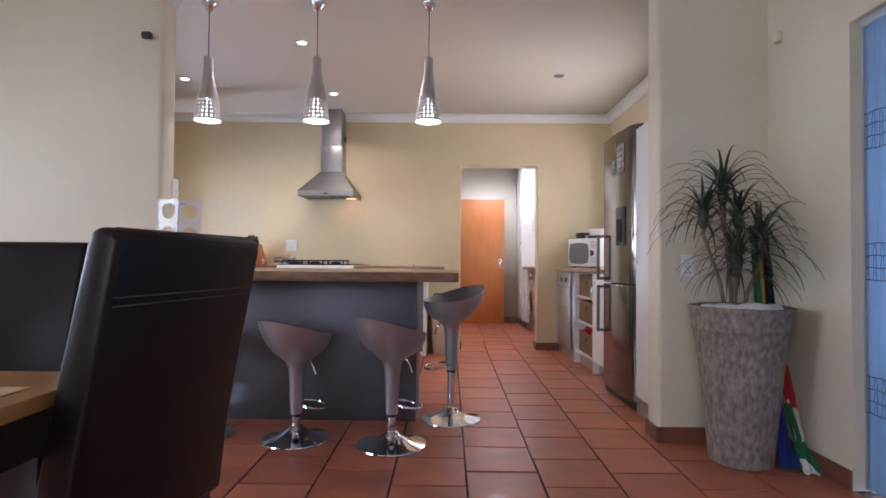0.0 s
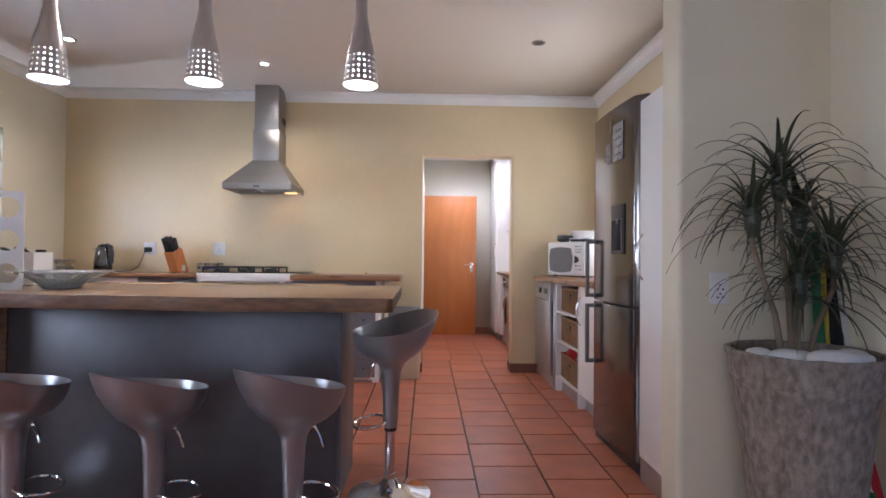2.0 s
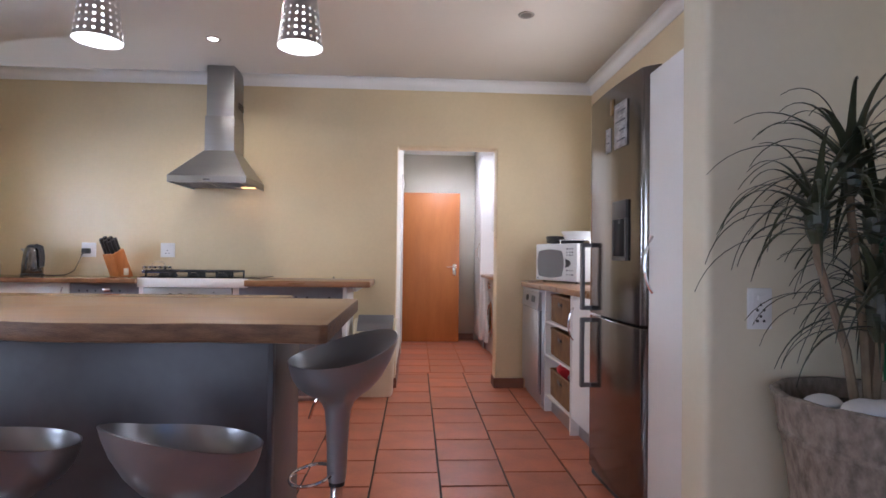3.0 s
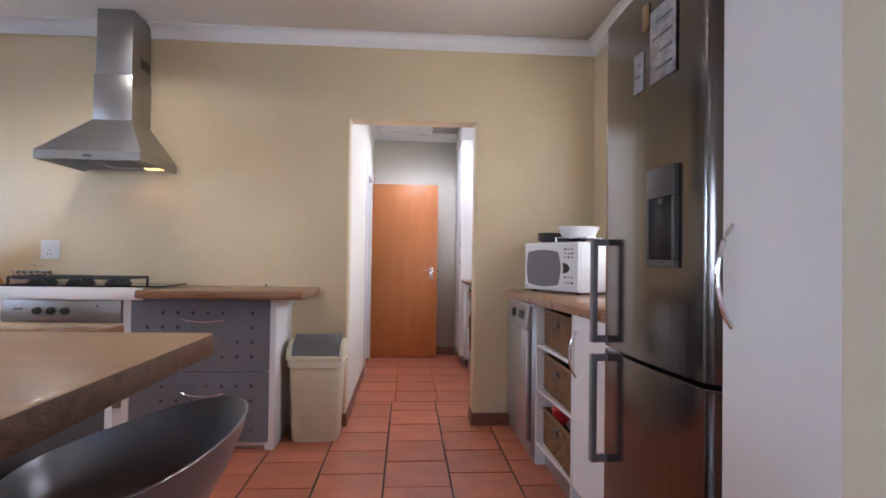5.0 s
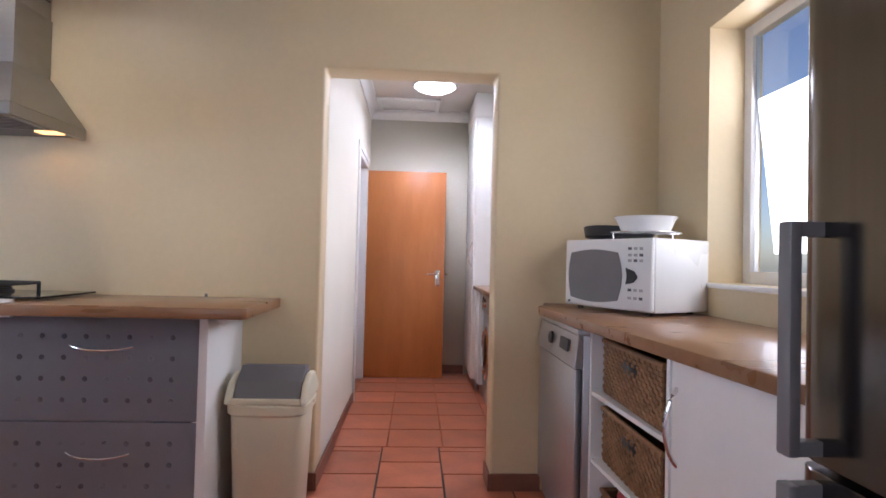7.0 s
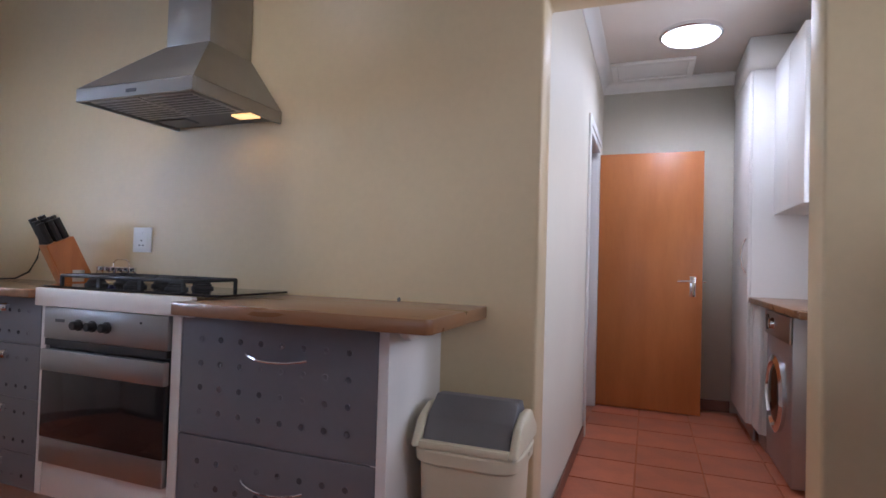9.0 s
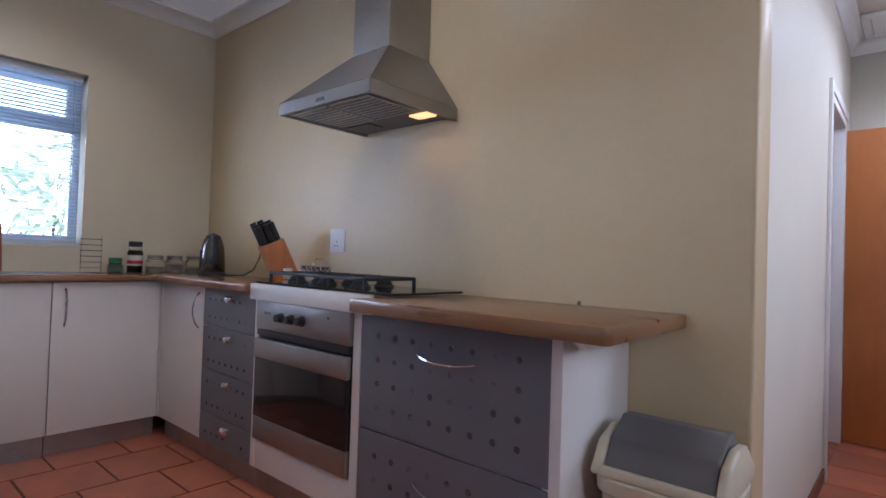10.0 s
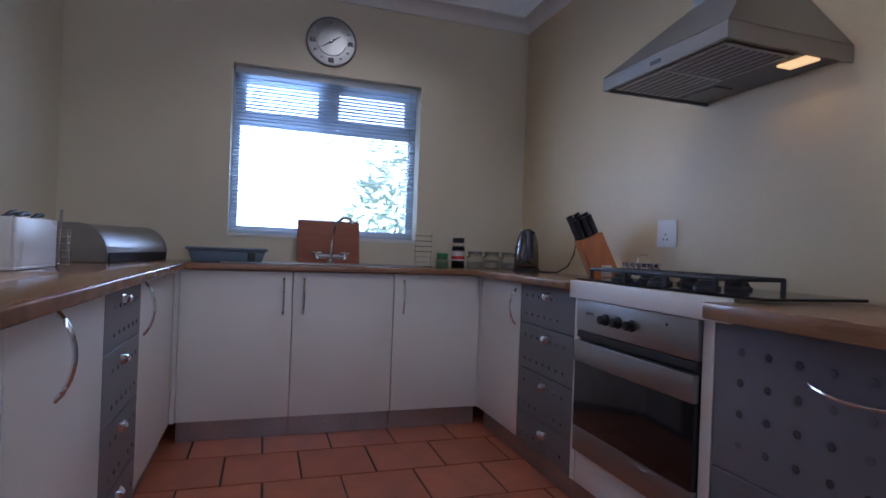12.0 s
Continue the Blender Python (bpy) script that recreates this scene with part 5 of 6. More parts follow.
# ---- planter with plant, flag ----
p = thing("planter", (2.03, 3.875, 0), "tall weathered grey concrete planter", "planter")
bm = bmesh.new()
N = 48
prof = [(0.155, 0.0), (0.165, 0.006), (0.172, 0.06), (0.198, 0.30), (0.228, 0.54), (0.245, 0.645), (0.252, 0.652), (0.253, 0.662), (0.247, 0.668), (0.256, 0.70), (0.264, 0.742), (0.272, 0.750), (0.274, 0.762), (0.266, 0.768), (0.248, 0.766), (0.240, 0.72), (0.235, 0.705)]
rings = []
for rr, z in prof:
    ring = []
    for i in range(N):
        a = 2 * math.pi * i / N
        k = 1 + 0.012 * noise.noise((3 * math.cos(a), 3 * math.sin(a), z * 6)) + 0.006 * noise.noise((11 * math.cos(a), 11 * math.sin(a), z * 25))
        rr_ = rr * 0.875
        ring.append(bm.verts.new((rr_ * k * math.cos(a), rr_ * k * math.sin(a), z + (0.005 * noise.noise((4 * math.cos(a), 4 * math.sin(a), 9)) if z > 0.7 else 0))))
    rings.append(ring)
for r0, r1 in zip(rings, rings[1:]):
    for i in range(N):
        bm.faces.new((r0[i], r0[(i + 1) % N], r1[(i + 1) % N], r1[i]))
bm.faces.new(rings[0][::-1])
bmesh.ops.recalc_face_normals(bm, faces=bm.faces[:])
part("pot", bm, M_POT, p, world=False)
part("soil", lathe([(0.205, 0.700), (0.205, 0.716), (0.10, 0.722)], 32), M_SOIL, p, world=False)


def pebble(x, y, z, a, b, c, rz):
    bm_ = bmesh.new()
    bmesh.ops.create_icosphere(bm_, subdivisions=3, radius=1)
    for v in bm_.verts:
        k = 1 + 0.16 * noise.noise(v.co * 1.3 + Vector((x * 40, y * 40, 0)))
        v.co = Vector((v.co.x * a * k, v.co.y * b * k, v.co.z * c * k))
    o = solo("pebble", bm_, M_STONE, "smooth white pebble on the soil of the planter", "pebble", "planter pebbles")
    o.matrix_basis = pose(x, y, z, 0, 0, rz)


for q in ((1.955, 3.880, 0.738, 0.070, 0.045, 0.026, 20), (2.065, 3.815, 0.742, 0.078, 0.048, 0.030, -10), (2.165, 3.845, 0.738, 0.068, 0.042, 0.024, 15), (2.02, 3.90, 0.735, 0.05, 0.04, 0.022, 60), (2.22, 3.93, 0.737, 0.05, 0.038, 0.022, -40), (1.915, 3.97, 0.736, 0.045, 0.04, 0.02, 10), (2.13, 3.91, 0.735, 0.05, 0.035, 0.02, 90)):
    pebble(2.03 + (q[0] - 2.085) * 0.95, 3.875 + (q[1] - 3.985) * 0.95, q[2] + 0.022, *q[3:])

pl = thing("dracaena_plant", (2.0, 3.87, 0.715), "spiky dracaena plant with thin arching leaves in planter", "plant")


def rosette(c, n, length, core, seed):
    """Strap leaves set round a short dark core: the upper ones stand up, the lower ones arch out and hang."""
    rng = random.Random(seed)
    bm_ = bmesh.new()
    for i in range(n):
        s0 = (i + 0.5) / n
        a = 2 * math.pi * (i * 0.381966) + rng.uniform(-0.25, 0.25)
        el = radians(-4 + 74 * s0 ** 1.1 + rng.uniform(-9, 9))
        L_ = length * rng.uniform(0.72, 1.12) * (1.05 - 0.3 * s0)
        d_ = Vector((math.cos(a) * math.cos(el), math.sin(a) * math.cos(el), math.sin(el)))
        side = Vector((-math.sin(a), math.cos(a), 0))
        pos = Vector(c) + Vector((0, 0, core * s0)) + Vector((math.cos(a), math.sin(a), 0)) * 0.012
        droop = rng.uniform(0.75, 1.2)
        prev = None
        ns_ = 10
        for j in range(ns_ + 1):
            s = j / ns_
            w_ = 0.0095 * (1 - s) ** 1.1 * (1.0 if s > 0.12 else 1.25) + 0.0012 * (1 - s) + 0.0006
            up_v = side.cross(d_).normalized()
            row = [bm_.verts.new(pos - side * w_ + up_v * 0.0018), bm_.verts.new(pos), bm_.verts.new(pos + side * w_ + up_v * 0.0018)]
            if prev:
                bm_.faces.new((prev[0], prev[1], row[1], row[0]))
                bm_.faces.new((prev[1], prev[2], row[2], row[1]))
            prev = row
            pos = pos + d_ * (L_ / ns_)
            d_ = (d_ + Vector((0, 0, -1)) * (0.35 * droop * (0.25 + 1.0 * s))).normalized()
    # the sheath of leaf bases
    rings_ = []
    for rr, zz in ((0.012, -0.02), (0.024, 0.01), (0.027, core * 0.5), (0.016, core * 0.95), (0.004, core * 1.15)):
        rings_.append([bm_.verts.new((c[0] + rr * math.cos(2 * math.pi * q / 10), c[1] + rr * math.sin(2 * math.pi * q / 10), c[2] + zz)) for q in range(10)])
    for r0, r1 in zip(rings_, rings_[1:]):
        for q in range(10):
            bm_.faces.new((r0[q], r0[(q + 1) % 10], r1[(q + 1) % 10], r1[q]))
    return bm_


heads = [((1.945, 3.87, 1.285), 44, 0.36, 0.125, 1), ((1.835, 3.84, 1.165), 32, 0.32, 0.115, 2), ((2.035, 3.90, 1.17), 34, 0.33, 0.11, 3), ((2.125, 3.86, 1.03), 38, 0.34, 0.12, 4), ((1.985, 3.83, 0.93), 30, 0.32, 0.13, 5), ((2.025, 3.89, 0.94), 26, 0.30, 0.12, 6)]
for i, (c, n_, L_, core_, sd) in enumerate(heads):
    part("leaf_rosette", rosette(c, n_, L_, core_, sd), M_LEAF, pl, smooth=False)
    bx, by = 2.0 + (c[0] - 2.0) * 0.25, 3.87 + (c[1] - 3.87) * 0.3 + 0.01 * (i % 3 - 1)
    part("stem", tube([(bx, by, 0.70), (bx + (c[0] - bx) * 0.3, by + (c[1] - by) * 0.3, 0.70 + (c[2] - 0.7) * 0.4), (c[0], c[1], c[2] - 0.05), (c[0], c[1], c[2] + 0.02)], 0.011, 8, taper=0.008), M_STEM, pl)

fl = thing("flag", (2.36, 4.05, 0), "folded multi-coloured cloth flag leaning behind the planter", "flag")


def cloth(path, width, colour, seed):
    """A folded strip along a path, with soft ripples."""
    rng = random.Random(seed)
    bm_ = bmesh.new()
    P = [Vector(q) for q in path]
    rows = []
    n_ = 26
    for i in range(n_ + 1):
        s = i / n_ * (len(P) - 1)
        k = min(int(s), len(P) - 2)
        c = P[k].lerp(P[k + 1], s - k)
        w_ = width[0] + (width[1] - width[0]) * i / n_
        row = []
        for j in range(9):
            t_ = j / 8 - 0.5
            row.append(bm_.verts.new(c + Vector((w_ * t_ * 0.92, -0.35 * w_ * t_ + 0.011 * math.sin(9 * t_ + seed + i * 0.18), 0.004 * math.sin(7 * t_ + i * 0.5)))))
        rows.append(row)
    for r0, r1 in zip(rows, rows[1:]):
        for j in range(8):
            bm_.faces.new((r0[j], r0[j + 1], r1[j + 1], r1[j]))
    bmesh.ops.recalc_face_normals(bm_, faces=bm_.faces[:])
    bmesh.ops.solidify(bm_, geom=bm_.faces[:], thickness=0.003)
    part("cloth_fold", bm_, FLAG[colour], fl, colour + " cloth")


part("pole", tube([(2.40, 4.16, 0.01), (2.375, 4.30, 1.32)], 0.009, 8), M_STEM, fl)
cloth([(2.335, 4.26, 1.18), (2.335, 4.24, 0.95), (2.345, 4.22, 0.70), (2.36, 4.20, 0.55)], (0.03, 0.06), "green", 1)
cloth([(2.362, 4.255, 1.10), (2.365, 4.24, 0.92), (2.37, 4.225, 0.72), (2.38, 4.21, 0.6)], (0.018, 0.03), "yellow", 2)
cloth([(2.398, 4.265, 1.15), (2.40, 4.24, 0.9), (2.405, 4.22, 0.68), (2.41, 4.21, 0.58)], (0.045, 0.05), "black", 3)
cloth([(2.436, 4.25, 0.98), (2.436, 4.23, 0.84), (2.435, 4.215, 0.7)], (0.012, 0.025), "white", 4)
cloth([(2.385, 4.17, 0.72), (2.39, 4.13, 0.52), (2.405, 4.08, 0.34), (2.405, 4.05, 0.26)], (0.03, 0.06), "red", 5)
cloth([(2.40, 4.07, 0.30), (2.41, 4.03, 0.20), (2.40, 3.97, 0.12)], (0.04, 0.05), "white", 6)
cloth([(2.345, 4.12, 0.50), (2.335, 4.07, 0.30), (2.32, 3.98, 0.12), (2.305, 3.90, 0.015)], (0.04, 0.08), "blue", 7)
cloth([(2.385, 4.06, 0.28), (2.39, 4.00, 0.16), (2.40, 3.94, 0.06), (2.395, 3.89, 0.012)], (0.03, 0.09), "green", 8)
cloth([(2.375, 3.92, 0.055), (2.375, 3.87, 0.025), (2.37, 3.85, 0.012)], (0.03, 0.06), "white", 9)

fl.location = Vector(fl.location) + Vector((-0.115, -0.165, 0))

# ---- sockets, sensor, clock ----
def wall_plate(c, nrm, w_, h_, label, holes):
    """A cover plate on a wall; nrm is the way it faces, along x or y."""
    t = thing("wall_socket", c, label, "socket")
    turn = {(0, -1): 0, (1, 0): 90, (-1, 0): -90}[nrm]
    part("plate", rbox(-w_ / 2, -0.009, -h_ / 2, w_ / 2, -0.0005, h_ / 2, 0.003), M_WHITEPL, t, world=False)
    part("inset", rbox(-w_ * 0.32, -0.0115, -h_ * 0.36, w_ * 0.32, -0.0092, h_ * 0.36, 0.001, 1), M_WHITEPL, t, world=False)
    for hx_, hz_ in holes:
        k_ = part("pin_hole", lathe([(0.0042, 0), (0.0042, 0.0006)], 10), M_BLACK, t, world=False)
        k_.matrix_basis = pose(hx_, -0.0117, hz_, 90)
    part("switch", rbox(-0.010, -0.015, h_ * 0.20, 0.010, -0.0116, h_ * 0.33, 0.001, 1), M_WHITEPL, t, world=False)
    t.matrix_basis = pose(c[0], c[1], c[2], 0, 0, turn)
    return t


trio = [(0, -0.004), (-0.012, -0.026), (0.012, -0.026)]
wall_plate((-1.178, 7.18, 1.135), (0, -1), 0.115, 0.118, "white wall socket above the hob", trio)
wall_plate((-1.81, 7.18, 1.13), (0, -1), 0.115, 0.118, "white wall socket with black plug in it", trio)
wall_plate((1.885, 4.14, 0.962), (0, -1), 0.074, 0.122, "white double socket on the pier", [(0, 0.012), (-0.010, -0.004), (0.010, -0.004), (0, -0.022), (-0.010, -0.036), (0.010, -0.036)])
solo("alarm_sensor", join(rbox(-1.23, 4.265, 2.268, -1.174, 4.299, 2.306, 0.008, 3), rbox(-1.19, 4.25, 2.258, -1.162, 4.27, 2.278, 0.005, 2)), M_BLACK, "small dark motion sensor high on the wall", "sensor", origin=(-1.20, 4.29, 2.28))
solo("alarm_sensor", rbox(2.295, 4.0, 2.15, 2.3285, 4.04, 2.21, 0.008, 3), M_CREAMPL, "small cream motion sensor on the wall", "sensor", origin=(2.315, 4.02, 2.18))
wall_plate((-1.11, 4.45, 1.41), (1, 0), 0.07, 0.115, "white switch plate on the wall end", [(0, -0.02)])

ck = thing("wall_clock", (WX, 5.855, 2.262), "round brushed metal wall clock with cut-out numerals", "clock")
M_CLOCK = mat("spun_metal", (0.36, 0.355, 0.35), 0.34, metal=1.0, vary=0.06, scale=3, fine=40, bump=0.04)


def clock_part(name, bm_, material, label=""):
    o = part(name, bm_, material, ck, label, world=False)
    o.matrix_basis = pose(0, 0, 0, 0, 90, 0)
    return o


clock_part("rim", lathe([(0.150, 0.001), (0.152, 0.010), (0.147, 0.016), (0.140, 0.014)], 48, caps=False), M_GREYPL)
clock_part("face", lathe([(0.140, 0.002), (0.140, 0.012), (0.086, 0.013), (0.084, 0.018), (0.004, 0.018)], 48), M_CLOCK)
for i in range(12):
    a = 2 * math.pi * i / 12
    big_ = i % 3 == 0
    rr = 0.113
    bm_ = bmesh.new()
    s = 0.016 if big_ else 0.007
    add_box(bm_, rr * math.cos(a) - s * 0.8, rr * math.sin(a) - s, 0.0125, rr * math.cos(a) + s * 0.8, rr * math.sin(a) + s, 0.0145)
    clock_part("numeral_mark", bm_, M_KICK)
for a, L_, w_ in ((2.2, 0.060, 0.006), (5.3, 0.085, 0.004)):
    bm_ = bmesh.new()
    ca, sa = math.cos(a), math.sin(a)
    vs = [bm_.verts.new((ca * u_ - sa * v_, sa * u_ + ca * v_, 0.0205)) for u_, v_ in ((-0.015, -w_), (L_, -w_ * 0.4), (L_, w_ * 0.4), (-0.015, w_))]
    bm_.faces.new(vs)
    bmesh.ops.solidify(bm_, geom=bm_.faces[:], thickness=0.001)
    clock_part("hand_pointer", bm_, M_BLACK)
clock_part("hub", lathe([(0.009, 0.018), (0.009, 0.024), (0.004, 0.025)], 16), M_CHROME)

# ---- on the worktops ----
TOP = 0.9175
k = thing("kettle", (-2.125, 6.985, TOP), "brushed steel kettle with black handle", "kettle")
part("base", lathe([(0.078, 0), (0.078, 0.016), (0.070, 0.022)], 28), M_BLACK, k, world=False)
part("body", lathe([(0.070, 0.0225), (0.073, 0.03), (0.071, 0.09), (0.063, 0.17), (0.052, 0.212), (0.046, 0.220)], 28), M_FRIDGE, k, world=False)
part("lid", lathe([(0.045, 0.2205), (0.040, 0.236), (0.022, 0.246), (0.004, 0.248)], 24), M_BLACK, k, world=False)
part("handle", tube([(0.035, -0.012, 0.235), (0.078, -0.025, 0.225), (0.092, -0.03, 0.16), (0.088, -0.028, 0.08), (0.070, -0.022, 0.045)], 0.019, 8), M_BLACK, k, world=False)
part("spout", prism([(-0.045, 0.16), (-0.086, 0.214), (-0.040, 0.214)], -0.015, 0.015, "y", 0.003, 1), M_STEEL, k, world=False)
part("gauge", rbox(-0.006, -0.0745, 0.05, 0.006, -0.068, 0.15, 0.002, 1), M_BLACK, k, world=False)
cd = thing("power_cable", (-1.95, 7.1, TOP), "black kettle cord plugged into the wall", "cord")
part("cable", tube([(-2.06, 7.00, 0.925), (-2.00, 7.03, 0.922), (-1.93, 7.08, 0.925), (-1.89, 7.12, 0.96), (-1.87, 7.145, 1.03), (-1.845, 7.14, 1.09), (-1.82, 7.135, 1.12)], 0.0045, 8), M_BLACK, cd)
part("plug", rbox(-1.845, 7.128, 1.098, -1.785, 7.167, 1.142, 0.008, 2), M_BLACK, cd)

kb = thing("knife_block", (-1.505, 7.078, TOP), "orange-brown wooden knife block with black-handled knives", "knife block")
part("block", prism([(-0.050, 0.0), (0.085, 0.0), (-0.022, 0.205), (-0.130, 0.160)], -0.05, 0.05, "y", 0.003, 1), M_KNIFEBLOCK, kb, world=False)
axis = Vector((-0.47, 0, 0.88)).normalized()
for i, (u_, v_) in enumerate(((-0.095, -0.030), (-0.095, 0.0), (-0.095, 0.030), (-0.060, -0.030), (-0.060, 0.002), (-0.060, 0.031), (-0.028, -0.018), (-0.028, 0.018))):
    base_ = Vector((u_ - 0.015, v_, 0.160 + (u_ + 0.115) * 0.41))
    L_ = 0.092 + 0.012 * ((i * 7) % 3)
    kn = part("knife", tube([base_ + axis * 0.002, base_ + axis * L_ * 0.5, base_ + axis * L_], 0.0162, 8), M_BLACK, kb, "black knife handle", world=False)
    part("rivet", lathe([(0.003, 0), (0.003, 0.0201)], 8, tuple(base_ + axis * L_ * 0.5 - Vector((0, 0, 0.010)))), M_STEEL, kn, world=False)
kb.rotation_euler = (0, 0, radians(75))
kb.scale = (1.0, 1.0, 1.1)
part("label_patch", rbox(-0.02, -0.0515, 0.01, 0.03, -0.0503, 0.06, 0), M_SUGAR, kb, world=False)

sp = thing("spice_rack", (-1.215, 7.075, 0.934), "chrome wire rack of small blue-labelled spice jars", "spice rack")
M_BLUELABEL = mat("blue_label", (0.06, 0.07, 0.22), 0.5, vary=0.1, scale=20, fine=100, bump=0)
for i in range(6):
    x_ = -0.10 + 0.04 * i
    j_ = part("jar", lathe([(0.016, 0.004), (0.017, 0.008), (0.017, 0.045), (0.013, 0.052)], 16, (x_, 0, 0)), M_GLASS, sp, world=False)
    part("label_band", lathe([(0.0176, 0.014), (0.0176, 0.036)], 16, (x_, 0, 0), caps=False), M_BLUELABEL, j_, world=False)
    part("lid", lathe([(0.017, 0.0525), (0.0175, 0.068), (0.015, 0.071)], 16, (x_, 0, 0)), M_CHROME, j_, world=False)
part("wire", join(tube([(-0.125, -0.022, 0.03), (0.125, -0.022, 0.03), (0.125, 0.022, 0.03), (-0.125, 0.022, 0.03)], 0.002, 6, closed=True), tube([(-0.125, -0.022, 0.003), (0.125, -0.022, 0.003), (0.125, 0.022, 0.003), (-0.125, 0.022, 0.003)], 0.002, 6, closed=True), tube([(-0.05, 0.022, 0.03), (-0.05, 0.024, 0.09), (-0.03, 0.024, 0.105), (0.03, 0.024, 0.105), (0.05, 0.024, 0.09), (0.05, 0.022, 0.03)], 0.002, 6)), M_CHROME, sp, world=False)


def glass_jar(x, y, rad, h, label, contents, lid_mat, lid_h=0.018, fill=0.55, body=None):
    j_ = thing("storage_jar", (x, y, TOP), label, "jar", "jars by the kettle")
    b_ = part("glass_body", lathe([(rad * 0.92, 0.001), (rad, 0.006), (rad, h * 0.78), (rad * 0.82, h * 0.9), (rad * 0.80, h)], 24), body or M_GLASS, j_, world=False)
    if contents:
        part("contents", lathe([(rad * 0.85, 0.008), (rad * 0.88, h * fill), (rad * 0.5, h * fill + 0.008)], 20), contents, j_, world=False)
    part("lid", lathe([(rad * 0.86, h + 0.0005), (rad * 0.88, h + lid_h * 0.9), (rad * 0.80, h + lid_h)], 24), lid_mat, j_, world=False)
    return j_


M_GREENGLASS = glass("green_glass", (0.55, 0.85, 0.66), 0.05)
glass_jar(-2.44, 6.565, 0.040, 0.062, "small jar with green lid", M_SUGAR, M_GREENCAP, 0.026, 0.6, M_GREENGLASS)
cj = glass_jar(-2.45, 6.672, 0.042, 0.155, "dark coffee jar with black lid and pale label", M_COFFEE, M_BLACK, 0.032, 0.8)
part("label_band", lathe([(0.0426, 0.045), (0.0426, 0.105)], 24, caps=False), M_SUGAR, cj, world=False)
part("label_stripe", lathe([(0.0430, 0.055), (0.0430, 0.075)], 24, caps=False), M_RED, cj, world=False)
glass_jar(-2.46, 6.79, 0.052, 0.090, "round glass jar with steel lid", M_SUGAR, M_STEEL, 0.018, 0.35)
glass_jar(-2.46, 6.905, 0.052, 0.090, "round glass jar of sugar with steel lid", M_SUGAR, M_STEEL, 0.018, 0.5)
glass_jar(-2.45, 7.02, 0.052, 0.090, "round glass jar with steel lid", M_SUGAR, M_STEEL, 0.018, 0.4)
pr = thing("plate_rack", (-2.44, 6.44, TOP), "thin wire plate rack on the worktop", "rack")
for i in range(6):
    z = 0.03 + 0.032 * i
    part("rung", tube([(0.0, -0.055, z), (0.0, 0.055, z)], 0.0022, 6), M_BLACK if i > 1 else M_CHROME, pr, world=False)
for yy in (-0.05, 0.05):
    part("upright", tube([(0.0, yy, 0.002), (0.0, yy, 0.21)], 0.0016, 6), M_CHROME, pr, world=False)
part("foot_wire", tube([(0.05, -0.05, 0.002), (-0.05, -0.05, 0.002), (-0.05, 0.05, 0.002), (0.05, 0.05, 0.002)], 0.0022, 6, closed=True), M_CHROME, pr, world=False)
cb = solo("chopping_board", rbox(-0.012, -0.182, 0, 0.012, 0.182, 0.262, 0.006), M_BOARD, "reddish wooden chopping board leaning on the wall", "chopping board")
cb.matrix_basis = pose(-2.505, 5.878, TOP + 0.001, 0, -13)
# sink
sk = thing("sink", (-2.38, 5.86, TOP), "inset stainless steel sink with mixer tap", "sink")
part("rim", join(rbox(-2.50, 5.30, TOP, -2.225, 5.335, TOP + 0.005, 0.001, 1), rbox(-2.50, 6.36, TOP, -2.225, 6.395, TOP + 0.005, 0.001, 1), rbox(-2.50, 5.335, TOP, -2.45, 6.36, TOP + 0.005, 0.001, 1), rbox(-2.25, 5.335, TOP, -2.225, 6.36, TOP + 0.005, 0.001, 1), rbox(-2.45, 5.85, TOP, -2.25, 6.36, TOP + 0.003, 0.001, 1)), M_STEEL, sk)
part("basin", rbox(-2.45, 5.336, TOP + 0.0004, -2.25, 5.849, TOP + 0.0014, 0), M_KICK, sk)
tp = part("tap", join(lathe([(0.022, 0.0055), (0.022, 0.02), (0.014, 0.03), (0.014, 0.055)], 16, (-2.42, 5.88, TOP)), tube([(-2.42, 5.81, TOP + 0.045), (-2.42, 5.95, TOP + 0.045)], 0.013, 10), tube([(-2.42, 5.88, TOP + 0.05), (-2.42, 5.885, TOP + 0.14), (-2.40, 5.90, TOP + 0.235), (-2.35, 5.935, TOP + 0.272), (-2.30, 5.965, TOP + 0.262), (-2.285, 5.975, TOP + 0.235)], 0.010, 10)), M_CHROME, sk, "chrome swan-neck mixer tap")
for yy in (5.80, 5.96):
    part("tap_handle", join(lathe([(0.014, 0.03), (0.014, 0.055), (0.010, 0.068)], 14, (-2.42, yy, TOP)), tube([(-2.445, yy, TOP + 0.066), (-2.395, yy, TOP + 0.066)], 0.007, 8), tube([(-2.42, yy - 0.025, TOP + 0.066), (-2.42, yy + 0.025, TOP + 0.066)], 0.007, 8)), M_CHROME, tp)
rt = thing("roasting_tray", (-2.40, 5.33, TOP), "blue-grey enamel roasting tray with lid", "tray")
M_ENAMEL = mat("blue_grey_enamel", (0.13, 0.17, 0.24), 0.35, vary=0.1, scale=8, fine=90, bump=0.05)
part("tray", prism([(-0.17, 0.001), (0.17, 0.001), (0.19, 0.062), (-0.19, 0.062)], -0.11, 0.11, "x", 0.006, 2), M_ENAMEL, rt, world=False)
part("rim", rbox(-0.122, -0.202, 0.0625, 0.122, 0.202, 0.076, 0.005, 2), M_ENAMEL, rt, world=False)
part("end_grip", rbox(0.095, 0.10, 0.01, 0.1145, 0.14, 0.055, 0.004, 2), M_BLACK, rt, world=False)
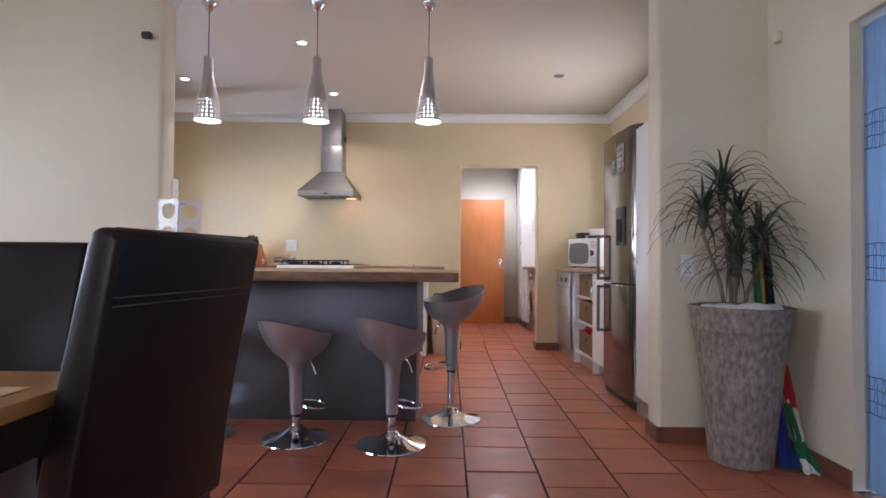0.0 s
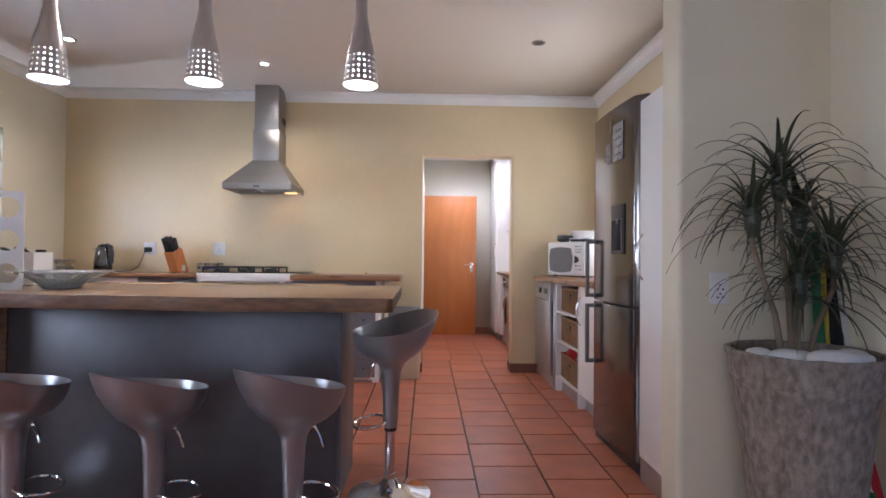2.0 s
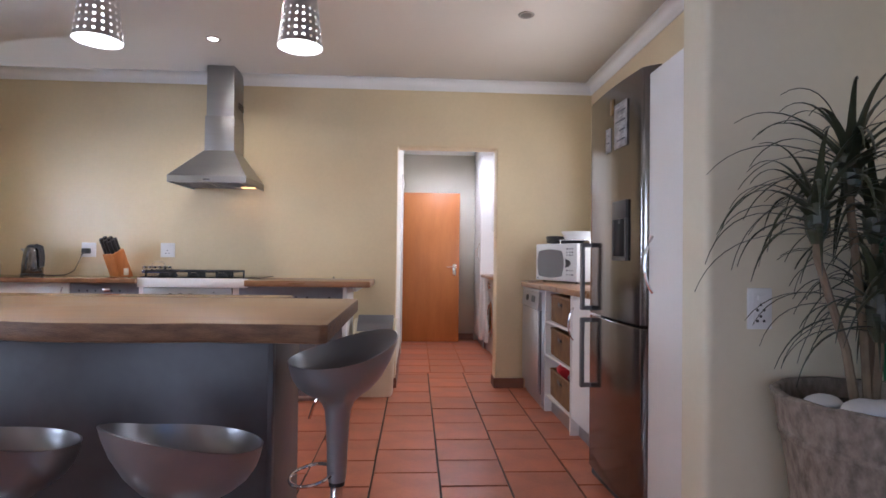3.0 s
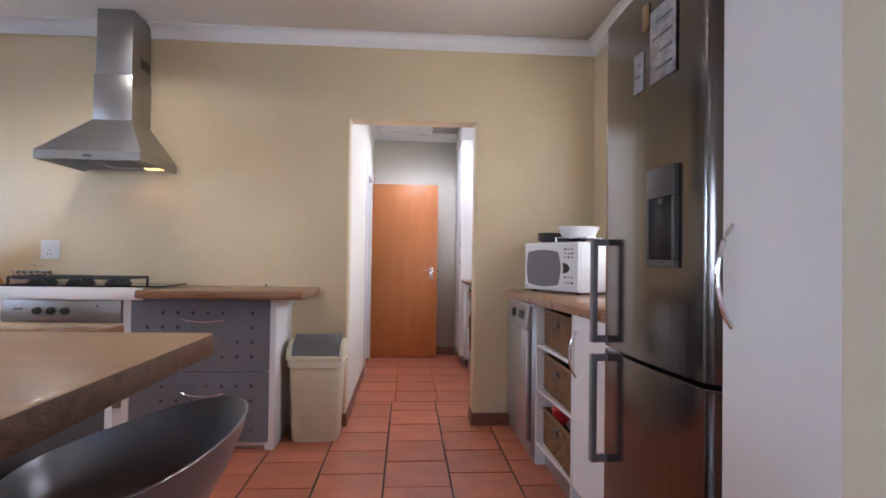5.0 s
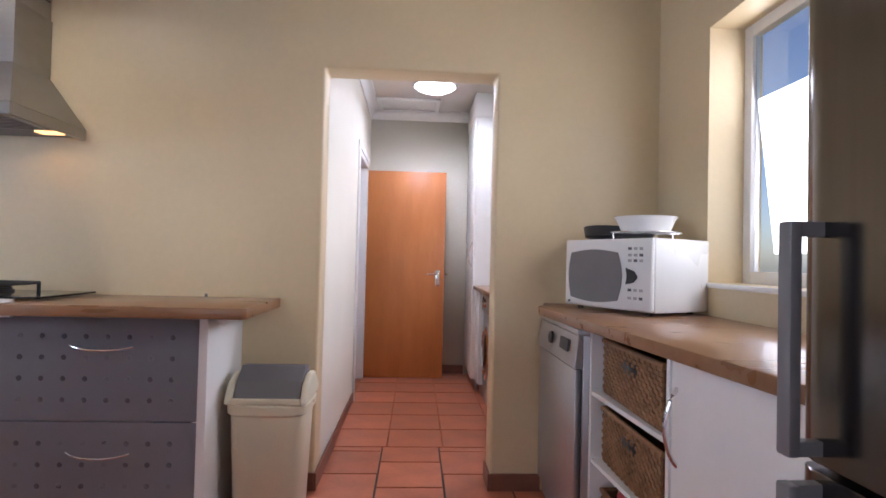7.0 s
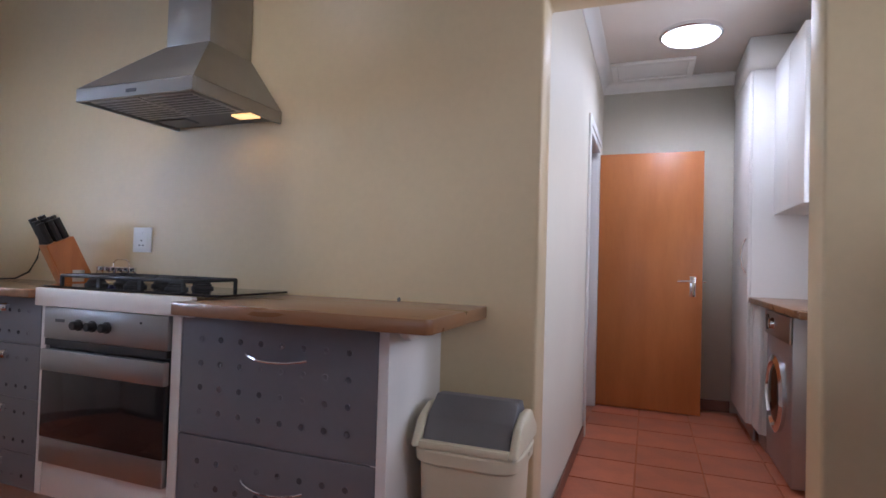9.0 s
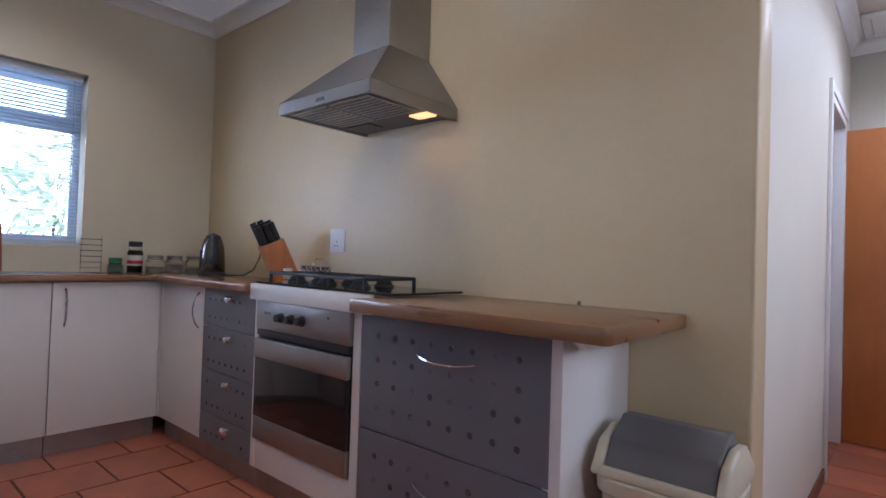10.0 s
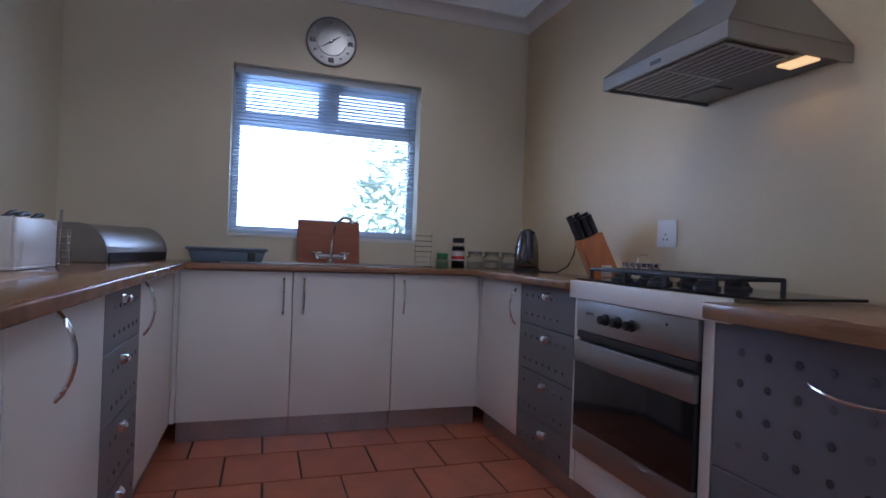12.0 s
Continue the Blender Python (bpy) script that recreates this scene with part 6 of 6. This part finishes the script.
bb = thing("bread_bin", (-2.12, 4.865, TOP), "long brushed steel roll-top bread bin", "bread bin")
prof = [(-0.10, 0.001), (0.105, 0.001), (0.108, 0.045)]
for i in range(9):
    a = math.pi / 2 * i / 8
    prof.append((0.108 - 0.12 * (1 - math.cos(a)), 0.045 + 0.118 * math.sin(a)))
prof += [(-0.10, 0.163)]
part("shell", prism(prof, -0.285, 0.285, "x", 0.003, 1), M_STEEL, bb, world=False)
part("end_cheek", prism([(a * 1.02, b * 1.015) for a, b in prof], -0.300, -0.286, "x", 0.002, 1), M_STEEL, bb, world=False)
part("end_cheek", prism([(a * 1.02, b * 1.015) for a, b in prof], 0.286, 0.300, "x", 0.002, 1), M_STEEL, bb, world=False)
part("base_strip", rbox(-0.283, 0.109, 0.003, 0.283, 0.114, 0.044, 0.001, 1), M_BLACK, bb, world=False)
bb.matrix_basis = pose(-2.12, 4.855, TOP, 0, 0, -13)
wb = thing("utensil_box", (-1.27, 4.76, TOP), "white ceramic box holding dark utensils", "utensil box")
part("box", join(rbox(-0.165, -0.07, 0.001, 0.165, 0.07, 0.012, 0.003), rbox(-0.165, -0.07, 0.012, 0.165, -0.060, 0.158, 0.003), rbox(-0.165, 0.060, 0.012, 0.165, 0.07, 0.158, 0.003), rbox(-0.165, -0.06, 0.012, -0.155, 0.06, 0.158, 0.003), rbox(0.155, -0.06, 0.012, 0.165, 0.06, 0.158, 0.003)), M_WHITEPL, wb, world=False)
for x_, L_ in ((-0.10, 0.09), (0.02, 0.10), (0.10, 0.07)):
    part("utensil", tube([(x_, 0, 0.02), (x_ - 0.02, 0.01, 0.16), (x_ - 0.05, 0.015, 0.172), (x_ - 0.05 - L_ * 0.5, 0.015, 0.175)], 0.008, 8), M_BLACK, wb, world=False)
uw = thing("wire_caddy", (-1.52, 4.80, TOP), "wire cutlery caddy with utensils", "caddy")
for i in range(6):
    part("hoop", tube([(0.045 * math.cos(2 * math.pi * q / 20), 0.045 * math.sin(2 * math.pi * q / 20), 0.004 + 0.025 * i) for q in range(20)], 0.0018, 6, closed=True), M_CHROME, uw, world=False)
for i in range(10):
    a = 2 * math.pi * i / 10
    part("upright", tube([(0.045 * math.cos(a), 0.045 * math.sin(a), 0.002), (0.045 * math.cos(a), 0.045 * math.sin(a), 0.13)], 0.0015, 5), M_CHROME, uw, world=False)
for x_, y_, L_ in ((0.01, 0.01, 0.20), (-0.02, 0.0, 0.16), (0.0, -0.02, 0.15)):
    part("utensil", tube([(x_, y_, 0.01), (x_ * 2.4, y_ * 2.4, L_)], 0.005, 7), M_STEEL, uw, world=False)

# on the microwave
rk = thing("cooling_rack", (0, 0, 0), "round wire cooling rack on the microwave", "rack")
for rr in (0.05, 0.09, 0.13, 0.145):
    part("hoop", tube([(rr * math.cos(2 * math.pi * q / 28), rr * math.sin(2 * math.pi * q / 28), 0.030) for q in range(28)], 0.002, 6, closed=True), M_CHROME, rk, world=False)
for i in range(6):
    a = math.pi * i / 6
    part("spoke", tube([(-0.145 * math.cos(a), -0.145 * math.sin(a), 0.028), (0.145 * math.cos(a), 0.145 * math.sin(a), 0.028)], 0.002, 6), M_CHROME, rk, world=False)
for i in range(3):
    a = 2 * math.pi * i / 3
    part("leg", tube([(0.135 * math.cos(a), 0.135 * math.sin(a), 0.030), (0.135 * math.cos(a), 0.135 * math.sin(a), 0.001)], 0.0025, 6), M_CHROME, rk, world=False)
rk.matrix_basis = MWM @ pose(0.30, 0.17, 0.3032)
bw = solo("white_bowl", lathe([(0.09, 0.0), (0.098, 0.004), (0.120, 0.055), (0.128, 0.062), (0.124, 0.064), (0.112, 0.052), (0.09, 0.010), (0.01, 0.008)], 40), M_WHITEPL, "white plastic bowl on the cooling rack", "bowl")
bw.matrix_basis = MWM @ pose(0.30, 0.17, 0.3032 + 0.0325)
tr_ = solo("baking_tin", lathe([(0.13, 0.0), (0.145, 0.004), (0.155, 0.045), (0.15, 0.046), (0.135, 0.008)], 36), M_BLACK, "dark round baking tin on its edge behind the rack", "baking tin")
tr_.matrix_basis = MWM @ pose(0.12, 0.20, 0.306, -6, 0, 0)

# on the bar
wr = thing("bottle_rack", (-0.99, 4.25, 0.9185), "acrylic bottle rack with three round holes a side", "bottle rack")


def holed_sheet(w_, h_, r_, t_):
    """An upright sheet in x and z with three round holes."""
    bm_ = bmesh.new()
    n_ = 32
    cell = h_ / 3
    for c in range(3):
        zc = cell * (c + 0.5)
        outer_, inner_ = [], []
        for i in range(n_):
            a = 2 * math.pi * (i + 0.5) / n_
            ca, sa = math.cos(a), math.sin(a)
            k_ = min(w_ / 2 / max(abs(ca), 1e-6), cell / 2 / max(abs(sa), 1e-6))
            outer_.append(bm_.verts.new((k_ * ca, 0, zc + k_ * sa)))
            inner_.append(bm_.verts.new((r_ * ca, 0, zc + r_ * sa)))
        for i in range(n_):
            bm_.faces.new((outer_[i], outer_[(i + 1) % n_], inner_[(i + 1) % n_], inner_[i]))
    bmesh.ops.remove_doubles(bm_, verts=bm_.verts[:], dist=0.0005)
    bmesh.ops.recalc_face_normals(bm_, faces=bm_.faces[:])
    bmesh.ops.solidify(bm_, geom=bm_.faces[:], thickness=t_)
    return bm_


a_ = part("sheet", holed_sheet(0.135, 0.40, 0.045, 0.008), M_FROST, wr, "clear frosted sheet", world=False)
a_.matrix_basis = pose(-0.045, -0.012, 0.001, 0, 0, -14)
b_ = part("sheet", holed_sheet(0.115, 0.40, 0.042, 0.008), M_WHITEPL, wr, "white sheet", world=False)
b_.matrix_basis = pose(0.052, 0.05, 0.001, 0, 0, 22)
for z in (0.02, 0.38):
    part("rod", tube([(-0.02, -0.015, z), (0.03, 0.045, z)], 0.004, 8), M_CHROME, wr, world=False)

gb = thing("glass_bowl", (-0.845, 4.50, 0.918), "shallow cut-glass bowl with scalloped rim", "bowl")
bm = bmesh.new()
N = 64
rings = []
for rr, z, sc in ((0.07, 0.0, 0), (0.078, 0.004, 0), (0.088, 0.02, 0.2), (0.125, 0.045, 0.5), (0.175, 0.068, 1), (0.196, 0.072, 1), (0.194, 0.076, 1), (0.170, 0.073, 0.9), (0.118, 0.051, 0.4), (0.08, 0.026, 0.1), (0.03, 0.012, 0)):
    rings.append([bm.verts.new((rr * (1 + 0.03 * sc * math.cos(16 * 2 * math.pi * i / N)) * math.cos(2 * math.pi * i / N), rr * (1 + 0.03 * sc * math.cos(16 * 2 * math.pi * i / N)) * math.sin(2 * math.pi * i / N), z + (0.004 if i % 2 else 0) * (0.3 if 0 < z < 0.05 else 0))) for i in range(N)])
for r0, r1 in zip(rings, rings[1:]):
    for i in range(N):
        bm.faces.new((r0[i], r0[(i + 1) % N], r1[(i + 1) % N], r1[i]))
bm.faces.new(rings[0][::-1]), bm.faces.new(rings[-1])
bmesh.ops.recalc_face_normals(bm, faces=bm.faces[:])
part("bowl", bm, M_CUTGLASS, gb, world=False, smooth=False)
M_BLUEBEAD = mat("blue_glass_beads", (0.16, 0.24, 0.30), 0.2, vary=0.3, scale=40, fine=120, bump=0.2)
part("beads", lathe([(0.07, 0.014), (0.095, 0.034), (0.05, 0.040), (0.005, 0.041)], 24), M_BLUEBEAD, gb, "bluish glass beads", world=False)

# ---- dining table and chairs ----
dt = thing("dining_table", (-0.95, 1.4, 0), "dining table with orange-brown top and dark frame", "table")
part("tabletop", rbox(-1.20, 0.35, 0.722, -0.10, 2.235, 0.752, 0.005), M_TABLE, dt)
part("apron", rbox(-1.15, 0.42, 0.625, -0.15, 2.185, 0.7215, 0.003), M_TABLELEG, dt)
for x_, y_ in ((-1.15, 0.42), (-1.15, 2.11), (-0.225, 0.42), (-0.225, 2.11)):
    part("leg", rbox(x_, y_, 0, x_ + 0.075, y_ + 0.075, 0.6245, 0.004), M_TABLELEG, dt)
solo("placemat", rbox(-0.60, 1.64, 0.7525, -0.145, 2.085, 0.7555, 0.001, 1), M_MATT, "pale woven placemat on the table", "placemat", origin=(-0.37, 1.86, 0.7525))


def dining_chair(m):
    """Faces -y in its own frame; the backrest leans towards +y."""
    c = thing("dining_chair", (0, 0, 0), "dark brown leather high-backed dining chair", "chair", "chairs round the table")
    bm_ = bmesh.new()
    prof_ = [(0.095, 0.42), (0.115, 0.60), (0.158, 0.80), (0.205, 1.003), (0.215, 1.028), (0.240, 1.035), (0.268, 1.023), (0.272, 1.003), (0.232, 0.80), (0.195, 0.60), (0.175, 0.42)]
    bm_ = prism(prof_, -0.222, 0.222, "x", 0.014, 3)
    part("backrest", bm_, M_LEATHER, c, world=False)
    part("seat", rbox(-0.225, -0.27, 0.40, 0.225, 0.093, 0.485, 0.022, 3), M_LEATHER, c, world=False)
    for x_ in (-0.20, 0.165):
        part("leg", rbox(x_, -0.255, 0, x_ + 0.036, -0.219, 0.3995, 0.003), M_TABLELEG, c, world=False)
        part("leg", rbox(x_, 0.125, 0, x_ + 0.036, 0.161, 0.4195, 0.003), M_TABLELEG, c, world=False)
    for zz in (0.898, 0.913):
        part("stitch_line", tube([(-0.210, 0.2722 - (1.003 - zz) * 0.19, zz), (0.0, 0.2732 - (1.003 - zz) * 0.19, zz), (0.210, 0.2722 - (1.003 - zz) * 0.19, zz)], 0.0016, 5), M_STITCH, c, world=False)
    part("top_piping", tube([(-0.212, 0.258, 1.030), (0.212, 0.258, 1.030)], 0.0022, 6), M_STITCH, c, world=False)
    c.matrix_basis = m
    return c


first = dining_chair(pose(-0.19, 2.30, 0, 0, 0, -101))
copy_thing(first, pose(-0.845, 2.72, 0, 0, 0, 3))

# ---- floor tiles ----
PITCH, GAP = 0.335, 0.011


def tile_mesh(w_, d_):
    bm_ = bmesh.new()
    add_box(bm_, -w_ / 2, -d_ / 2, -0.006, w_ / 2, d_ / 2, -0.002)
    top_ = [f for f in bm_.faces if f.normal.z > 0.5] or [f for f in bm_.faces if f.calc_center_median().z > -0.0025]
    r_ = bmesh.ops.inset_region(bm_, faces=top_, thickness=0.004, depth=0.0)
    for v in top_[0].verts:
        v.co.z = 0.0
    me_ = bpy.data.meshes.new("tile")
    bm_.to_mesh(me_)
    bm_.free()
    me_.materials.append(M_TILE)
    return me_


full = tile_mesh(PITCH - GAP, PITCH - GAP)
rest = bmesh.new()
rng = random.Random(4)
for c in range(-15, 7):
    xa = 1.0 + c * PITCH
    xc = xa + PITCH / 2
    off = 0.0 if c % 2 == 0 else PITCH / 2
    for r in range(-21, 12):
        yc = 4.2 + off + (r + 0.5) * PITCH
        if yc - PITCH / 2 > 7.76 or xc < -3.7 or xc > 2.4 or yc < -2.3:
            continue
        if yc + PITCH / 2 > 7.80:
            if 0.6 < xc < 1.7:
                ya_, yb_ = yc - PITCH / 2 + GAP / 2, 7.785
                o = new("tile", tile_mesh(PITCH - GAP, yb_ - ya_))
                o.parent = floor
                o.location = (xc, (ya_ + yb_) / 2, 0)
            continue
        if (yc > 7.2 and not (0.6 < xc < 1.7)) or (xc < -2.55 and yc > 4.4):
            continue
        near = 2.9 < yc and -2.3 < xc < 1.9 or (3.3 < yc < 4.6 and xc > 1.8) or (1.9 < yc <= 2.9 and -0.2 < xc < 2.2)
        under = (yc > 6.95 and xc < 0.3) or (4.7 < yc < 4.95 and xc < 0.2)
        if near and not under:
            o = new("tile", full)
            o.parent = floor
            o.location = (xc + rng.uniform(-0.0012, 0.0012), yc + rng.uniform(-0.0012, 0.0012), rng.uniform(-0.0006, 0.0006))
            o.rotation_euler = (rng.uniform(-0.0012, 0.0012), rng.uniform(-0.0012, 0.0012), rng.uniform(-0.002, 0.002))
        else:
            h_ = (PITCH - GAP) / 2
            add_box(rest, xc - h_, yc - h_, -0.006, xc + h_, yc + h_, 0.0)
o = mesh_ob("tiles_far", rest, M_TILE, smooth=False)
o.parent = floor
o["kind"] = "stuff"
for c in range(0, 6):
    xc = 0.69 + (c + 0.5) * PITCH
    for r in range(0, 7):
        yc = 7.958 + r * PITCH
        if xc > 2.4 or yc > 9.95:
            continue
        o = new("tile", full)
        o.parent = floor_hall
        o.location = (xc, yc, rng.uniform(-0.0006, 0.0004))
